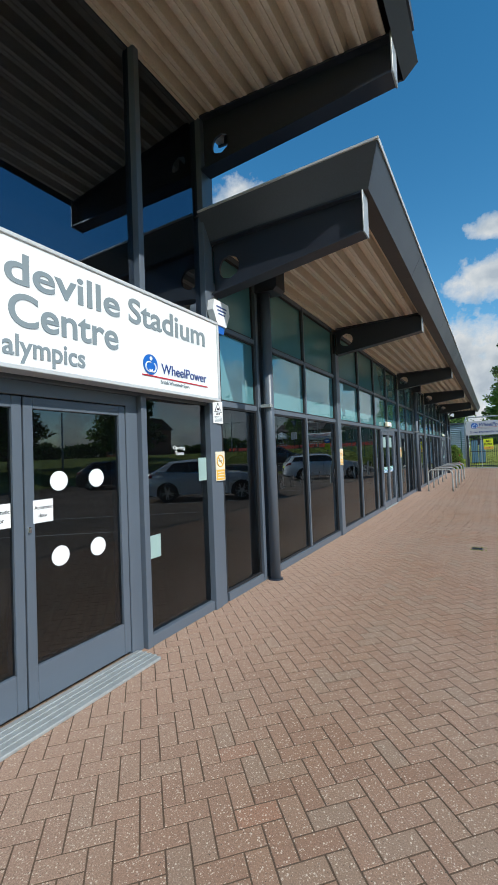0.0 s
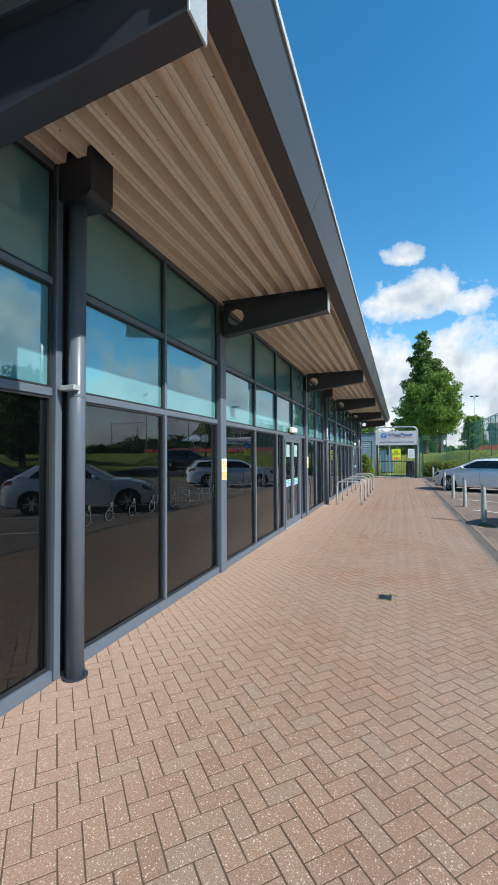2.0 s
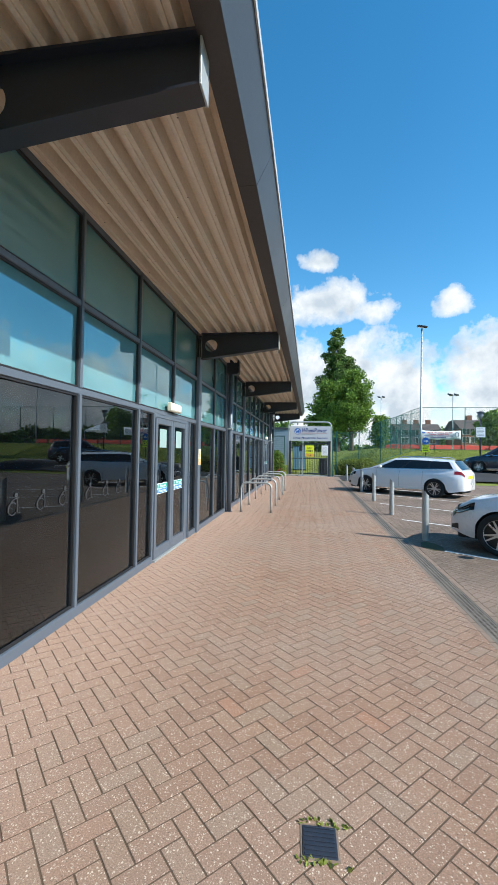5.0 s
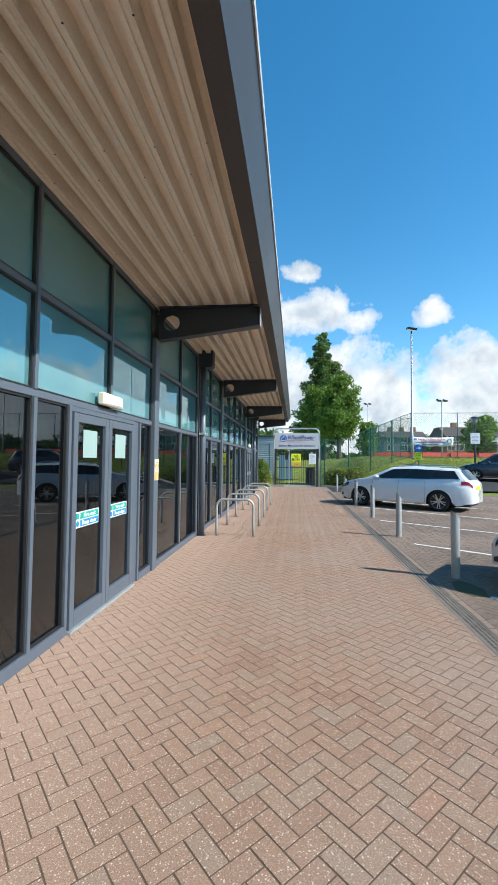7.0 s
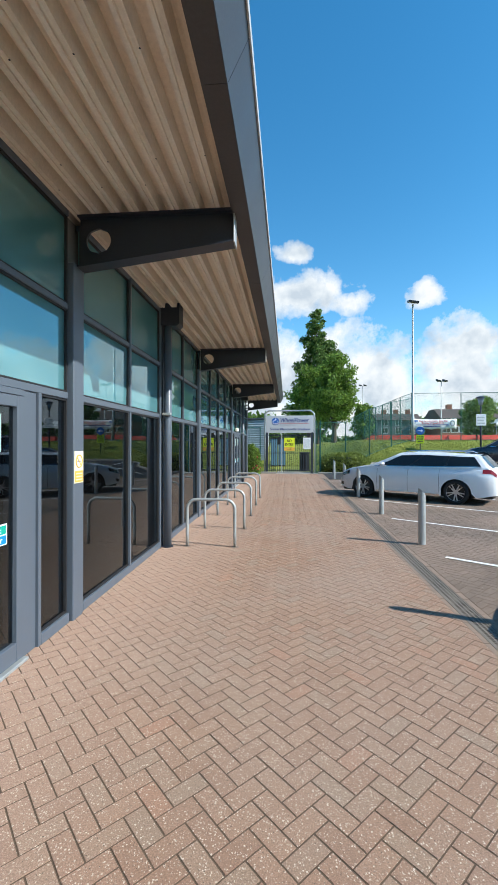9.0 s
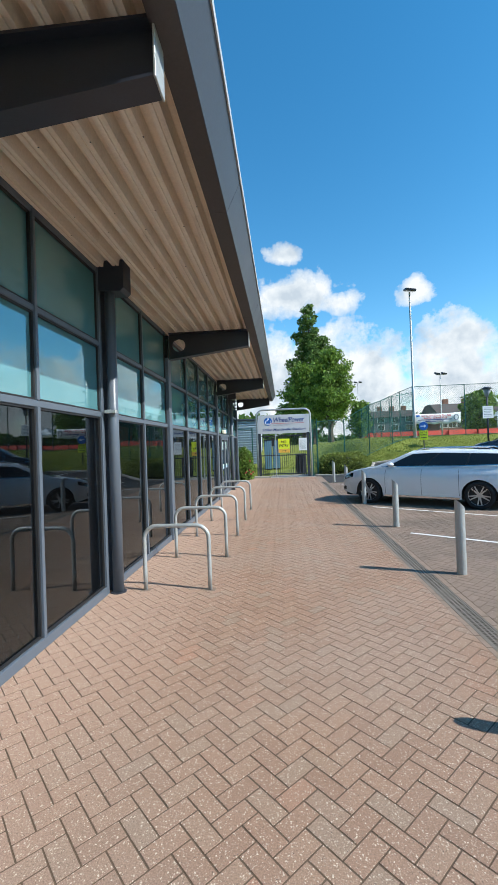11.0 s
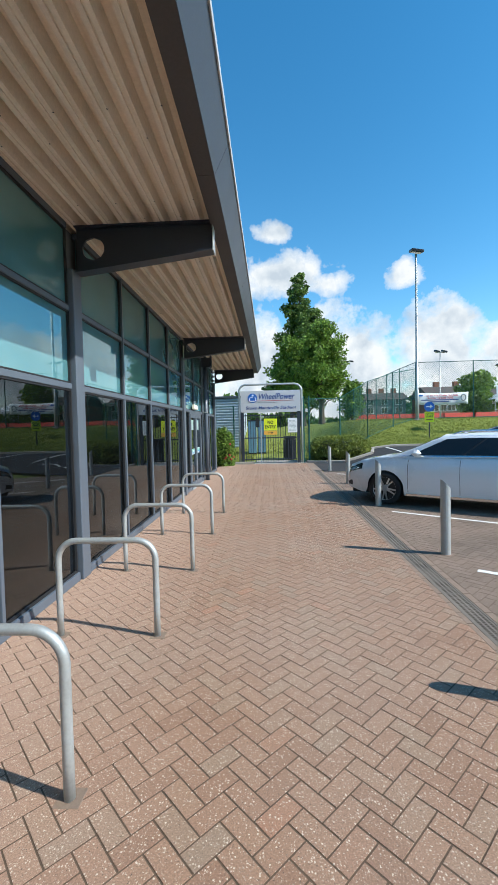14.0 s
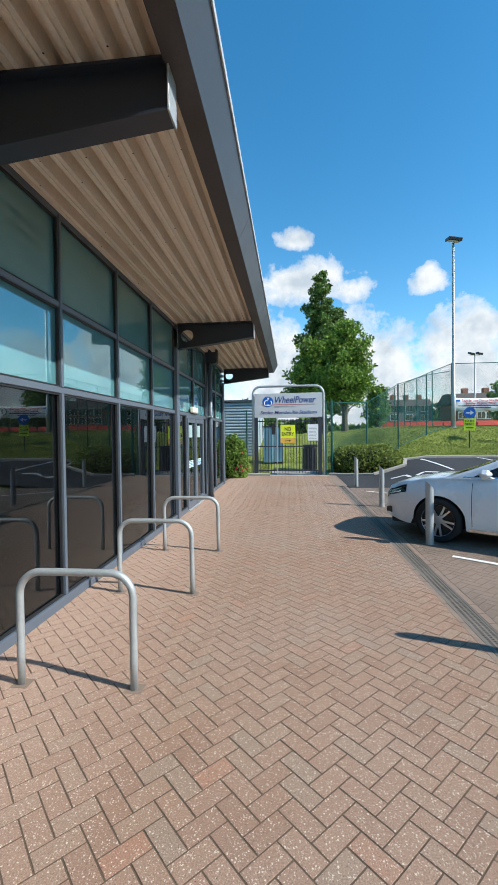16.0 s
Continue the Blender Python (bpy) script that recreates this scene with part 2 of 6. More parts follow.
M_CARDARK = surface("dark_car_paint", (0.012, 0.016, 0.028), 0.28, var=0.05, bump=0.0, coat=0.8)
M_CARSILVER = surface("silver_car_paint", (0.42, 0.44, 0.47), 0.3, metal=0.5, var=0.04, bump=0.0, coat=0.8)
M_CARGLASS = surface("car_glass", (0.012, 0.014, 0.016), 0.06, var=0.05, bump=0.0)
M_TYRE = surface("tyre_rubber", (0.016, 0.016, 0.017), 0.85, var=0.2)
M_RIM = surface("alloy_rim", (0.62, 0.63, 0.64), 0.3, metal=0.85, var=0.05, bump=0.0)
M_LAMPRED = surface("red_lamp", (0.20, 0.012, 0.015), 0.2, var=0.05, bump=0.0)
M_LAMPCLEAR = surface("headlamp_glass", (0.25, 0.27, 0.30), 0.12, var=0.15, coarse=20, bump=0.0)
M_CHROME = surface("chrome", (0.75, 0.75, 0.76), 0.12, metal=1.0, var=0.02, bump=0.0)
M_NOTICE = surface("pale_green_paper", (0.30, 0.42, 0.40), 0.6, var=0.05, bump=0.0)
M_DECAL = surface("frosted_decal", (0.034, 0.037, 0.04), 0.7, var=0.2, coarse=30, bump=0.0)
M_FLOWER = surface("red_flower", (0.5, 0.02, 0.05), 0.6, var=0.2)


def spandrel_material():
    """Back-painted pale green glass of the upper rows."""
    m, nt, p, n, l = nodes_of("spandrel_glass")
    a = noise_tex(nt, 0.7, 3, 0.5)
    l.new(ramp(nt, a, [(0.3, (0.085, 0.215, 0.24)), (0.7, (0.11, 0.255, 0.28))]), p.inputs["Base Color"])
    p.inputs["Roughness"].default_value = 0.015
    p.inputs["IOR"].default_value = 2.95
    p.inputs["Specular Tint"].default_value = (0.72, 0.98, 1.0, 1)
    return m


def deck_material():
    """Profiled steel decking, buff coated, with dirt runs along the ribs."""
    m, nt, p, n, l = nodes_of("buff_decking")
    a = noise_tex(nt, 1.0, 5, 0.6, (22.0, 0.5, 1.0))
    b = noise_tex(nt, 1.6, 6, 0.7, (3.0, 0.6, 1.0))
    d = noise_tex(nt, 45.0, 3, 0.6)
    c = ramp(nt, a, [(0.25, (0.61, 0.51, 0.39)), (0.5, (0.73, 0.635, 0.51)), (0.75, (0.80, 0.72, 0.60))])
    c = mixc(nt, ramp(nt, b, [(0.58, (0, 0, 0)), (0.80, (0.6,) * 3)]), c, (0.34, 0.23, 0.145))
    c = mixc(nt, 1.0, c, ramp(nt, d, [(0.3, (0.93,) * 3), (0.7, (1.05,) * 3)]), "MULTIPLY")
    l.new(c, p.inputs["Base Color"])
    p.inputs["Roughness"].default_value = 0.55
    return m


M_SPANDREL, M_DECK = spandrel_material(), deck_material()


# ---- building blocks ----
def mesh_of(name, verts, faces, mat, smooth=False):
    me = bpy.data.meshes.new(name)
    me.from_pydata([tuple(v) for v in verts], [], faces)
    me.materials.append(mat)
    if smooth:
        me.polygons.foreach_set("use_smooth", [True] * len(me.polygons))
    me.update()
    return me


def part(name, bm, mat, parent=None, label="", smooth=False):
    """Links a bmesh as one mesh object under a thing or a part."""
    bmesh.ops.recalc_face_normals(bm, faces=bm.faces)
    me = bpy.data.meshes.new(name)
    bm.to_mesh(me)
    bm.free()
    me.materials.append(mat)
    if smooth:
        me.polygons.foreach_set("use_smooth", [True] * len(me.polygons))
    ob = new(name, me)
    if parent:
        ob.parent = parent
    if label:
        ob["label"] = label
    return ob


def empty(name, m=None):
    ob = new(name)
    ob.empty_display_size = 0.2
    if m is not None:
        ob.matrix_basis = m
    return ob


def box(bm, x0, x1, y0, y1, z0, z1, bevel=0.0):
    r = bmesh.ops.create_cube(bm, size=1.0)
    vs = r["verts"]
    for v in vs:
        v.co = Vector(((x0 + x1) / 2 + v.co.x * (x1 - x0), (y0 + y1) / 2 + v.co.y * (y1 - y0), (z0 + z1) / 2 + v.co.z * (z1 - z0)))
    if bevel:
        es = list({e for v in vs for e in v.link_edges})
        bmesh.ops.bevel(bm, geom=es, offset=bevel, segments=1, affect="EDGES")
    return bm


def bx(x0, x1, y0, y1, z0, z1, bevel=0.004):
    return box(bmesh.new(), x0, x1, y0, y1, z0, z1, bevel)


def sweep(bm, path, r, seg=10, caps=True):
    """A round tube along a path of points; r may be one radius or one for each point."""
    pts = [Vector(p) for p in path]
    rs = r if isinstance(r, (list, tuple)) else [r] * len(pts)
    rings, side = [], None
    for i, p in enumerate(pts):
        d = (pts[min(i + 1, len(pts) - 1)] - pts[max(i - 1, 0)]).normalized()
        if side is None:
            side = d.orthogonal().normalized()
        side = (side - d * side.dot(d)).normalized()
        up = d.cross(side)
        rings.append([bm.verts.new(p + rs[i] * (math.cos(a) * side + math.sin(a) * up)) for a in (2 * math.pi * k / seg for k in range(seg))])
    for a, b in zip(rings, rings[1:]):
        for k in range(seg):
            bm.faces.new((a[k], a[(k + 1) % seg], b[(k + 1) % seg], b[k]))
    if caps:
        bm.faces.new(rings[0][::-1])
        bm.faces.new(rings[-1])
    return bm


def tube(path, r, seg=10):
    return sweep(bmesh.new(), path, r, seg)


def prism(poly, axis, a, b, bm=None):
    """A polygon of 2D points pushed along an axis from a to b. For 'x' the points are (y, z), for 'y' (x, z), for 'z' (x, y)."""
    bm = bm or bmesh.new()
    put = {"x": lambda p, t: (t, p[0], p[1]), "y": lambda p, t: (p[0], t, p[1]), "z": lambda p, t: (p[0], p[1], t)}[axis]
    lo, hi = [bm.verts.new(put(p, a)) for p in poly], [bm.verts.new(put(p, b)) for p in poly]
    k = len(poly)
    for i in range(k):
        bm.faces.new((lo[i], lo[(i + 1) % k], hi[(i + 1) % k], hi[i]))
    bm.faces.new(lo[::-1])
    bm.faces.new(hi)
    return bm


def disc(cx, cy, r, seg=28):
    return [(cx + r * math.cos(2 * math.pi * k / seg), cy + r * math.sin(2 * math.pi * k / seg)) for k in range(seg)]


def lettering(name, text, size, mat, m, parent, bold=0.0, slant=0.0, width=None):
    """Raised lettering as a mesh, its left end on the origin of m, in m's xy plane."""
    cu = bpy.data.curves.new(name, "FONT")
    cu.body, cu.size, cu.extrude, cu.offset, cu.shear = text, size, 0.0015, bold, slant
    tmp = bpy.data.objects.new(name, cu)
    me = bpy.data.meshes.new_from_object(tmp)
    bpy.data.objects.remove(tmp)
    if width:
        xs = [v.co.x for v in me.vertices]
        k = width / (max(xs) - min(xs))
        x0 = min(xs)
        for v in me.vertices:
            v.co.x = (v.co.x - x0) * k
    me.materials.clear()
    me.materials.append(mat)
    ob = new(name, me)
    ob.matrix_basis = m
    ob.parent = parent
    return ob


FACE_X = Matrix(((0, 0, 1, 0), (1, 0, 0, 0), (0, 1, 0, 0), (0, 0, 0, 1)))      # text read on a wall that faces +x
FACE_S = Matrix(((1, 0, 0, 0), (0, 0, -1, 0), (0, 1, 0, 0), (0, 0, 0, 1)))     # text read on a wall that faces -y


def smooth01(t):
    t = min(1.0, max(0.0, t))
    return t * t * (3 - 2 * t)


def ramp_height(x, y):
    """The tarmac beyond the block paving climbs away from the building."""
    return 0.62 * smooth01((y - 26) / 8.0) * smooth01((x - 2.8) / 2.6)


def land(x, y):
    """Height of the open ground: a grass bank behind the car park."""
    reach = 5.2 + 8 * smooth01((5.0 - x) / 4.0)
    bank = (1.62 - 0.5 * ramp_height(x, y)) * smooth01((y - 33.2) / reach)
    side = 1.0 * smooth01((x - 17) / 9.0)
    return ramp_height(x, y) + max(bank, side * (1 - smooth01((y - 33) / 3)))


# ---- ground ----
def grid_sheet(name, xs, ys, height, mat):
    verts = [(x, y, height(x, y)) for y in ys for x in xs]
    k = len(xs)
    faces = [(j * k + i, j * k + i + 1, (j + 1) * k + i + 1, (j + 1) * k + i) for j in range(len(ys) - 1) for i in range(k - 1)]
    ob = new(name, mesh_of(name, verts, faces, mat, True))
    return ob


def spread(lo, a, b, hi, step, far=9):
    inner = [a + step * i for i in range(int((b - a) / step) + 1)]
    left = [a - (a - lo) * (k / far) ** 3 for k in range(far, 0, -1)]
    right = [inner[-1] + (hi - inner[-1]) * (k / far) ** 3 for k in range(1, far + 1)]
    return left + inner + right


def ground_height(x, y):
    under = x < 17.5 and y < 33.4
    return land(x, y) - (0.07 if under else 0.0) - 0.02


tagged(grid_sheet("ground", spread(-2500, -14, 60, 2500, 0.8), spread(-2500, -16, 64, 2500, 0.8), ground_height, M_GRASS), "mown green grass rising in a bank behind the car park", "ground", kind="structure")
tagged(grid_sheet("road", [1.86 + 0.6 * i for i in range(27)], [28.6 + 0.4 * i for i in range(13)], lambda x, y: ramp_height(x, y) + 0.004, M_TARMAC), "dark grey worn tarmac of the car park", "tarmac", kind="structure")
part("paving_bed", bx(-2.3, 1.53, -6, 32.2, -0.05, -0.0013, 0), M_SAND)
tagged(bpy.data.objects["paving_bed"], "dark sandy joints between the paving blocks", "paving", kind="structure")
part("car_park_bed", bx(1.83, 17.6, -6, 28.6, -0.05, -0.0013, 0), M_SAND)
tagged(bpy.data.objects["car_park_bed"], "dark sandy joints of the car park paving", "paving", kind="structure")

tagged(part("paving_edge", bx(1.53, 1.86, 29.1, 32.4, -0.05, -0.001, 0), M_EDGING), "brown edge strip where the block paving meets the tarmac", "paving", kind="structure")

# ---- building ----
WALL = -2.09
POSTS = [7.36, 12.95, 18.45, 24.0, 29.6]
COLUMNS = [4.45, 15.66, 26.88]
ROOF_Y0, ROOF_Y1 = 3.42, 30.3

facade = tagged(empty("wall_east"), "long glazed facade in dark grey metal frames under a canopy", "facade", kind="structure")


def rail(y0, y1, z0, z1, x0=WALL - 0.07, x1=WALL + 0.0, mat=None, name="frame_bar"):
    return part(name, bx(x0, x1, y0, y1, z0, z1, 0.004), mat or M_FRAME, facade)


def pane(y0, y1, z0, z1, mat, x=WALL - 0.035, name="pane"):
    """A pane with a black gasket round it."""
    ym, zm = (y0 + y1) / 2, (z0 + z1) / 2
    ob = part(name, bx(-0.012, 0, y0 - ym, y1 - ym, z0 - zm, z1 - zm, 0), mat, facade)
    ob.matrix_basis = pose(x, ym, zm, 0, random.uniform(-0.15, 0.15), (0.75 if y0 > 18 else 0.0) + random.uniform(-0.2, 0.2))
    g = bmesh.new()
    w = 0.018
    for a, b, c, d in ((y0, y1, z0, z0 + w), (y0, y1, z1 - w, z1), (y0, y0 + w, z0 + w, z1 - w), (y1 - w, y1, z0 + w, z1 - w)):
        box(g, x + 0.001, x + 0.024, a, b, c, d)
    part("gasket", g, M_SEAL, facade)
    return ob


BASE, T1, T2, TOP = 0.09, 2.08, 2.90, 3.76
BAR = 0.040


def bay(edges, door=None):
    """One bay between posts: edges are the mullions' middles."""
    y0, y1 = edges[0], edges[-1]
    for z, h in ((T1, 0.06), (T2, 0.05), (TOP, 0.06)):
        rail(y0 + BAR / 2, y1 - BAR / 2, z - h / 2, z + h / 2)
    for a, b in zip(edges, edges[1:]):
        ya, yb = a + BAR / 2, b - BAR / 2
        pane(ya, yb, T1 + 0.03, T2 - 0.025, M_SPANDREL)
        pane(ya, yb, T2 + 0.025, TOP - 0.03, M_SPANDREL)
    for y in edges[1:-1]:
        rail(y - BAR / 2, y + BAR / 2, T1 + 0.03, TOP, x1=WALL + 0.012)
    if door is None:
        rail(y0 + BAR / 2, y1 - BAR / 2, 0.0, BASE, x1=WALL + 0.015)
        for a, b in zip(edges, edges[1:]):
            pane(a + BAR / 2, b - BAR / 2, BASE, T1 - 0.03, M_GLASS)
        for y in edges[1:-1]:
            rail(y - BAR / 2, y + BAR / 2, BASE, T1 - 0.03, x1=WALL + 0.012)
    else:
        d0, d1 = door
        low = [e for e in edges if e < d0 - 0.15] + [d0]
        high = [d1] + [e for e in edges if e > d1 + 0.15]
        for run in (low, high):
            if len(run) < 2:
                continue
            rail(run[0] + BAR / 2, run[-1] - BAR / 2, 0.0, BASE, x1=WALL + 0.015)
            for a, b in zip(run, run[1:]):
                pane(a + BAR / 2, b - BAR / 2, BASE, T1 - 0.03, M_GLASS)
        for y in set(low[1:] + high[:-1]):
            rail(y - BAR / 2, y + BAR / 2, 0.0, T1 - 0.03, x1=WALL + 0.012)


def quarter(a, b, k=4):
    return [a + (b - a) * i / k for i in range(k + 1)]


P = 0.11  # half width of a post
bay([3.54, 4.34])
bay([4.50, 5.86, POSTS[0] - P])
bay(quarter(POSTS[0] + P, POSTS[1] - P), (10.668, 12.37))
bay([POSTS[1] + P, 14.32, 15.58])
bay([15.74, 17.05, POSTS[2] - P])
bay(quarter(POSTS[2] + P, POSTS[3] - P))
bay([POSTS[3] + P, 25.40, 26.80], (24.72, 26.42))
bay([26.96, 28.2, POSTS[4] - P])
for y in COLUMNS:
    for s in (-0.08, 0.08):
        rail(y + s - 0.03, y + s + 0.03, 0.0, TOP + 0.03, x1=WALL + 0.012)
    rail(y - 0.05, y + 0.05, 0.0, TOP, WALL - 0.08, WALL - 0.05, M_SEAL, "joint_strip")


def glass_decal(y, z=1.115, x=WALL - 0.0285):
    """A frosted safety mark on the glass: a wheel, a bent back and a round head, drawn as thin shapes."""
    bm = bmesh.new()

    def stroke(pts, w):
        rows = []
        for k, (u, v) in enumerate(pts):
            p0, p1 = pts[max(0, k - 1)], pts[min(len(pts) - 1, k + 1)]
            d = Vector((p1[0] - p0[0], p1[1] - p0[1])).normalized() * w / 2
            rows.append([bm.verts.new((h, y + u + q * -d.y, z + v + q * d.x)) for h in (x, x + 0.0008) for q in (-1, 1)])
        for a, b in zip(rows, rows[1:]):
            for i0, i1 in ((0, 1), (1, 3), (3, 2), (2, 0)):
                bm.faces.new((a[i0], a[i1], b[i1], b[i0]))

    arc = lambda cu, cv, r, a0, a1: [(cu + r * math.cos(radians(a0 + (a1 - a0) * k / 10)), cv + r * math.sin(radians(a0 + (a1 - a0) * k / 10))) for k in range(11)]
    stroke(arc(0.0, -0.02, 0.046, 40, 320), 0.007)
    stroke(arc(0.045, -0.03, 0.085, 80, 190), 0.006)
    stroke(arc(0.035, 0.078, 0.011, 0, 360), 0.014)
    stroke([(0.045, 0.045), (0.055, 0.0), (0.05, -0.05), (0.085, -0.055)], 0.007)
    return part("glass_decal", bm, M_DECAL, facade, "pale frosted safety mark on the glass")


for y in (4.70, 4.98, 5.31, 5.64, 6.06, 6.40, 6.75, 7.10, 7.66, 8.0, 8.32, 8.62, 9.05, 9.39, 9.69, 10.2):
    glass_decal(y)


def fire_door(y0, y1, name):
    """A pair of glazed fire doors with notices."""
    root = tagged(empty(name, pose(WALL, y0, 0)), "grey-framed double glass fire exit doors, closed, with notices", "door", kind="structure")
    w = (y1 - y0 - 0.06) / 2
    part("door_head", bx(-0.06, 0.01, -0.0, y1 - y0, 2.0, 2.048), M_FRAME, root)
    part("threshold", bx(-0.06, 0.05, 0.0, y1 - y0, 0.0, 0.025), M_GALV, root)
    for k in range(2):
        a = 0.025 + k * (w + 0.01)
        b = a + w
        leaf = empty("door_leaf")
        leaf.parent = root
        bm = bmesh.new()
        box(bm, -0.05, 0.02, a, a + 0.075, 0.03, 1.995, 0.004)
        box(bm, -0.05, 0.02, b - 0.075, b, 0.03, 1.995, 0.004)
        box(bm, -0.048, 0.018, a + 0.075, b - 0.075, 1.91, 1.995, 0.004)
        box(bm, -0.048, 0.018, a + 0.075, b - 0.075, 0.03, 0.17, 0.004)
        part("leaf_frame", bm, M_FRAME, leaf)
        part("pane", bx(-0.03, -0.015, a + 0.075, b - 0.075, 0.17, 1.91, 0), M_GLASS, leaf)
        notice = part("notice", bx(-0.012, -0.004, a + 0.10, a + 0.56, 0.915, 1.065, 0.001), M_WHITE, leaf, "green and blue fire exit notice")
        part("green_band", bx(-0.004, -0.002, a + 0.19, a + 0.545, 0.995, 1.055, 0), M_GREENSIGN, notice)
        part("blue_band", bx(-0.004, -0.002, a + 0.19, a + 0.545, 0.925, 0.985, 0), M_BLUESIGN, notice)
        part("exit_symbol", bx(-0.004, -0.002, a + 0.115, a + 0.17, 0.998, 1.052, 0), M_GREENSIGN, notice)
        bm = bmesh.new()
        prism(disc(a + 0.143, 0.955, 0.027), "x", -0.004, -0.002, bm)
        part("order_symbol", bm, M_BLUESIGN, notice)
        lettering("lettering", "Fire exit", 0.056, M_WHITE, pose(-0.001, a + 0.25, 1.008) @ FACE_X, notice, 0.001, 0, 0.24)
        lettering("lettering", "Keep clear", 0.056, M_WHITE, pose(-0.001, a + 0.225, 0.938) @ FACE_X, notice, 0.001, 0, 0.28)
        part("paper", bx(-0.012, -0.009, a + 0.22, a + 0.50, 1.58, 1.85, 0), M_NOTICE, leaf, "blank pale paper taped to the glass")
    return root


fire_door(10.69, 12.17, "door_2")
rail(12.172, 12.35, 0.0, T1 - 0.03, WALL - 0.075, WALL - 0.012, name="door_jamb")
fire_door(24.745, 26.395, "door_3")


def door_light(y):
    root = tagged(empty("door_light", pose(WALL + 0.003, y, 2.13)), "cream emergency light box above the fire doors", "light")
    part("housing", bx(0.0, 0.07, -0.24, 0.24, 0.0, 0.13, 0.012), M_CREAM, root)
    part("lens", bx(0.07, 0.078, -0.21, 0.21, 0.02, 0.11, 0.004), M_WHITE, root)


door_light(11.42)
door_light(25.3)


def roof_post(y, top):
    root = tagged(empty("steel_post", pose(WALL, y, 0)), "square dark grey steel post between the window bays", "post", "facade posts")
    part("shaft", bx(-0.09, 0.04, -P + 0.0, P - 0.045, 0, top, 0.006), M_FRAME, root)
    part("side_fin", bx(-0.09, 0.025, P - 0.044, P, 0, top, 0.004), M_FRAME, root)
    return root


for y in POSTS:
    roof_post(y, 3.32)


def round_hole_web(x_in, x_out, zi0, zi1, zo0, zo1, hx, hz, hr, y0, y1):
    """A tapered beam web with a round hole near the wall, as a ring of quads from the hole to the outline."""
    bm = bmesh.new()
    corners = [(x_in, zi0), (x_out, zo0), (x_out, zo1), (x_in, zi1)]
    outline = []
    for (ax, az), (bx_, bz) in zip(corners, corners[1:] + corners[:1]):
        outline += [(ax + (bx_ - ax) * k / 8, az + (bz - az) * k / 8) for k in range(8)]
    ring = []
    for px, pz in outline:
        d = math.hypot(px - hx, pz - hz)
        ring.append((hx + (px - hx) * hr / d, hz + (pz - hz) * hr / d))
    k = len(outline)
    vs = {}
    for tag, pts in (("o", outline), ("i", ring)):
        for s, y in ((0, y0), (1, y1)):
            vs[tag, s] = [bm.verts.new((px, y, pz)) for px, pz in pts]
    for i in range(k):
        j = (i + 1) % k
        bm.faces.new((vs["o", 0][i], vs["o", 0][j], vs["i", 0][j], vs["i", 0][i]))
        bm.faces.new((vs["o", 1][j], vs["o", 1][i], vs["i", 1][i], vs["i", 1][j]))
        bm.faces.new((vs["i", 0][i], vs["i", 0][j], vs["i", 1][j], vs["i", 1][i]))
        bm.faces.new((vs["o", 0][j], vs["o", 0][i], vs["o", 1][i], vs["o", 1][j]))
    return bm


def canopy_beam(y, dz=0.0, x_out=-0.56, x_in=-2.05):
    """A tapered cantilever beam: web with a hole, flanges and a pale end plate."""
    root = tagged(empty("canopy_beam", pose(0, y, dz)), "dark grey tapered steel canopy beam with a round hole", "beam", "canopy beams")
    zi0, zi1, zo0, zo1 = (3.31, 3.785, 3.49, 3.78) if dz == 0 else (3.31, 3.85, 3.49, 3.82)
    part("web", round_hole_web(x_in, x_out - 0.012, zi0, zi1, zo0, zo1, x_in + 0.18, 3.565, 0.12, -0.012, 0.012), M_STEEL, root)
    for z0, z1 in ((zi0, zo0), (zi1, zo1)):
        part("flange", prism([(x_in, z0 - 0.012), (x_out - 0.012, z1 - 0.012), (x_out - 0.012, z1 + 0.006), (x_in, z0 + 0.006)], "y", -0.075, 0.075), M_STEEL, root)
    part("end_plate", bx(x_out - 0.012, x_out, -0.08, 0.08, zo0 - 0.02, zo1 + 0.008, 0.002), M_GALV, root, "pale end plate")
    return root


canopy_beam(3.47, -0.11, -0.47)
for y in POSTS:
    canopy_beam(y + 0.02)


def roof_column(y):
    root = tagged(empty("round_column", pose(WALL + 0.10, y, 0)), "round grey steel column carrying a dark bracket under the canopy", "column", "facade columns")
    part("shaft", tube([(0, 0, 0), (0, 0, 3.52)], 0.062, 24), M_FRAME, root, smooth=True)
    part("collar", tube([(0, 0, 2.05), (0, 0, 2.07)], 0.066, 24), M_FRAME, root)
    part("foot", tube([(0, 0, 0), (0, 0, 0.012)], 0.09, 24), M_STEEL, root)
    br = part("bracket", prism([(-0.12, 3.52), (0.17, 3.50), (0.21, 3.54), (0.21, 3.86), (-0.12, 3.86)], "y", -0.10, 0.14), M_STEEL, root)
    part("clip", bx(-0.06, 0.075, -0.11, -0.05, 2.09, 2.13, 0.004), M_GALV, root)
    return root


for y in COLUMNS:
    roof_column(y)


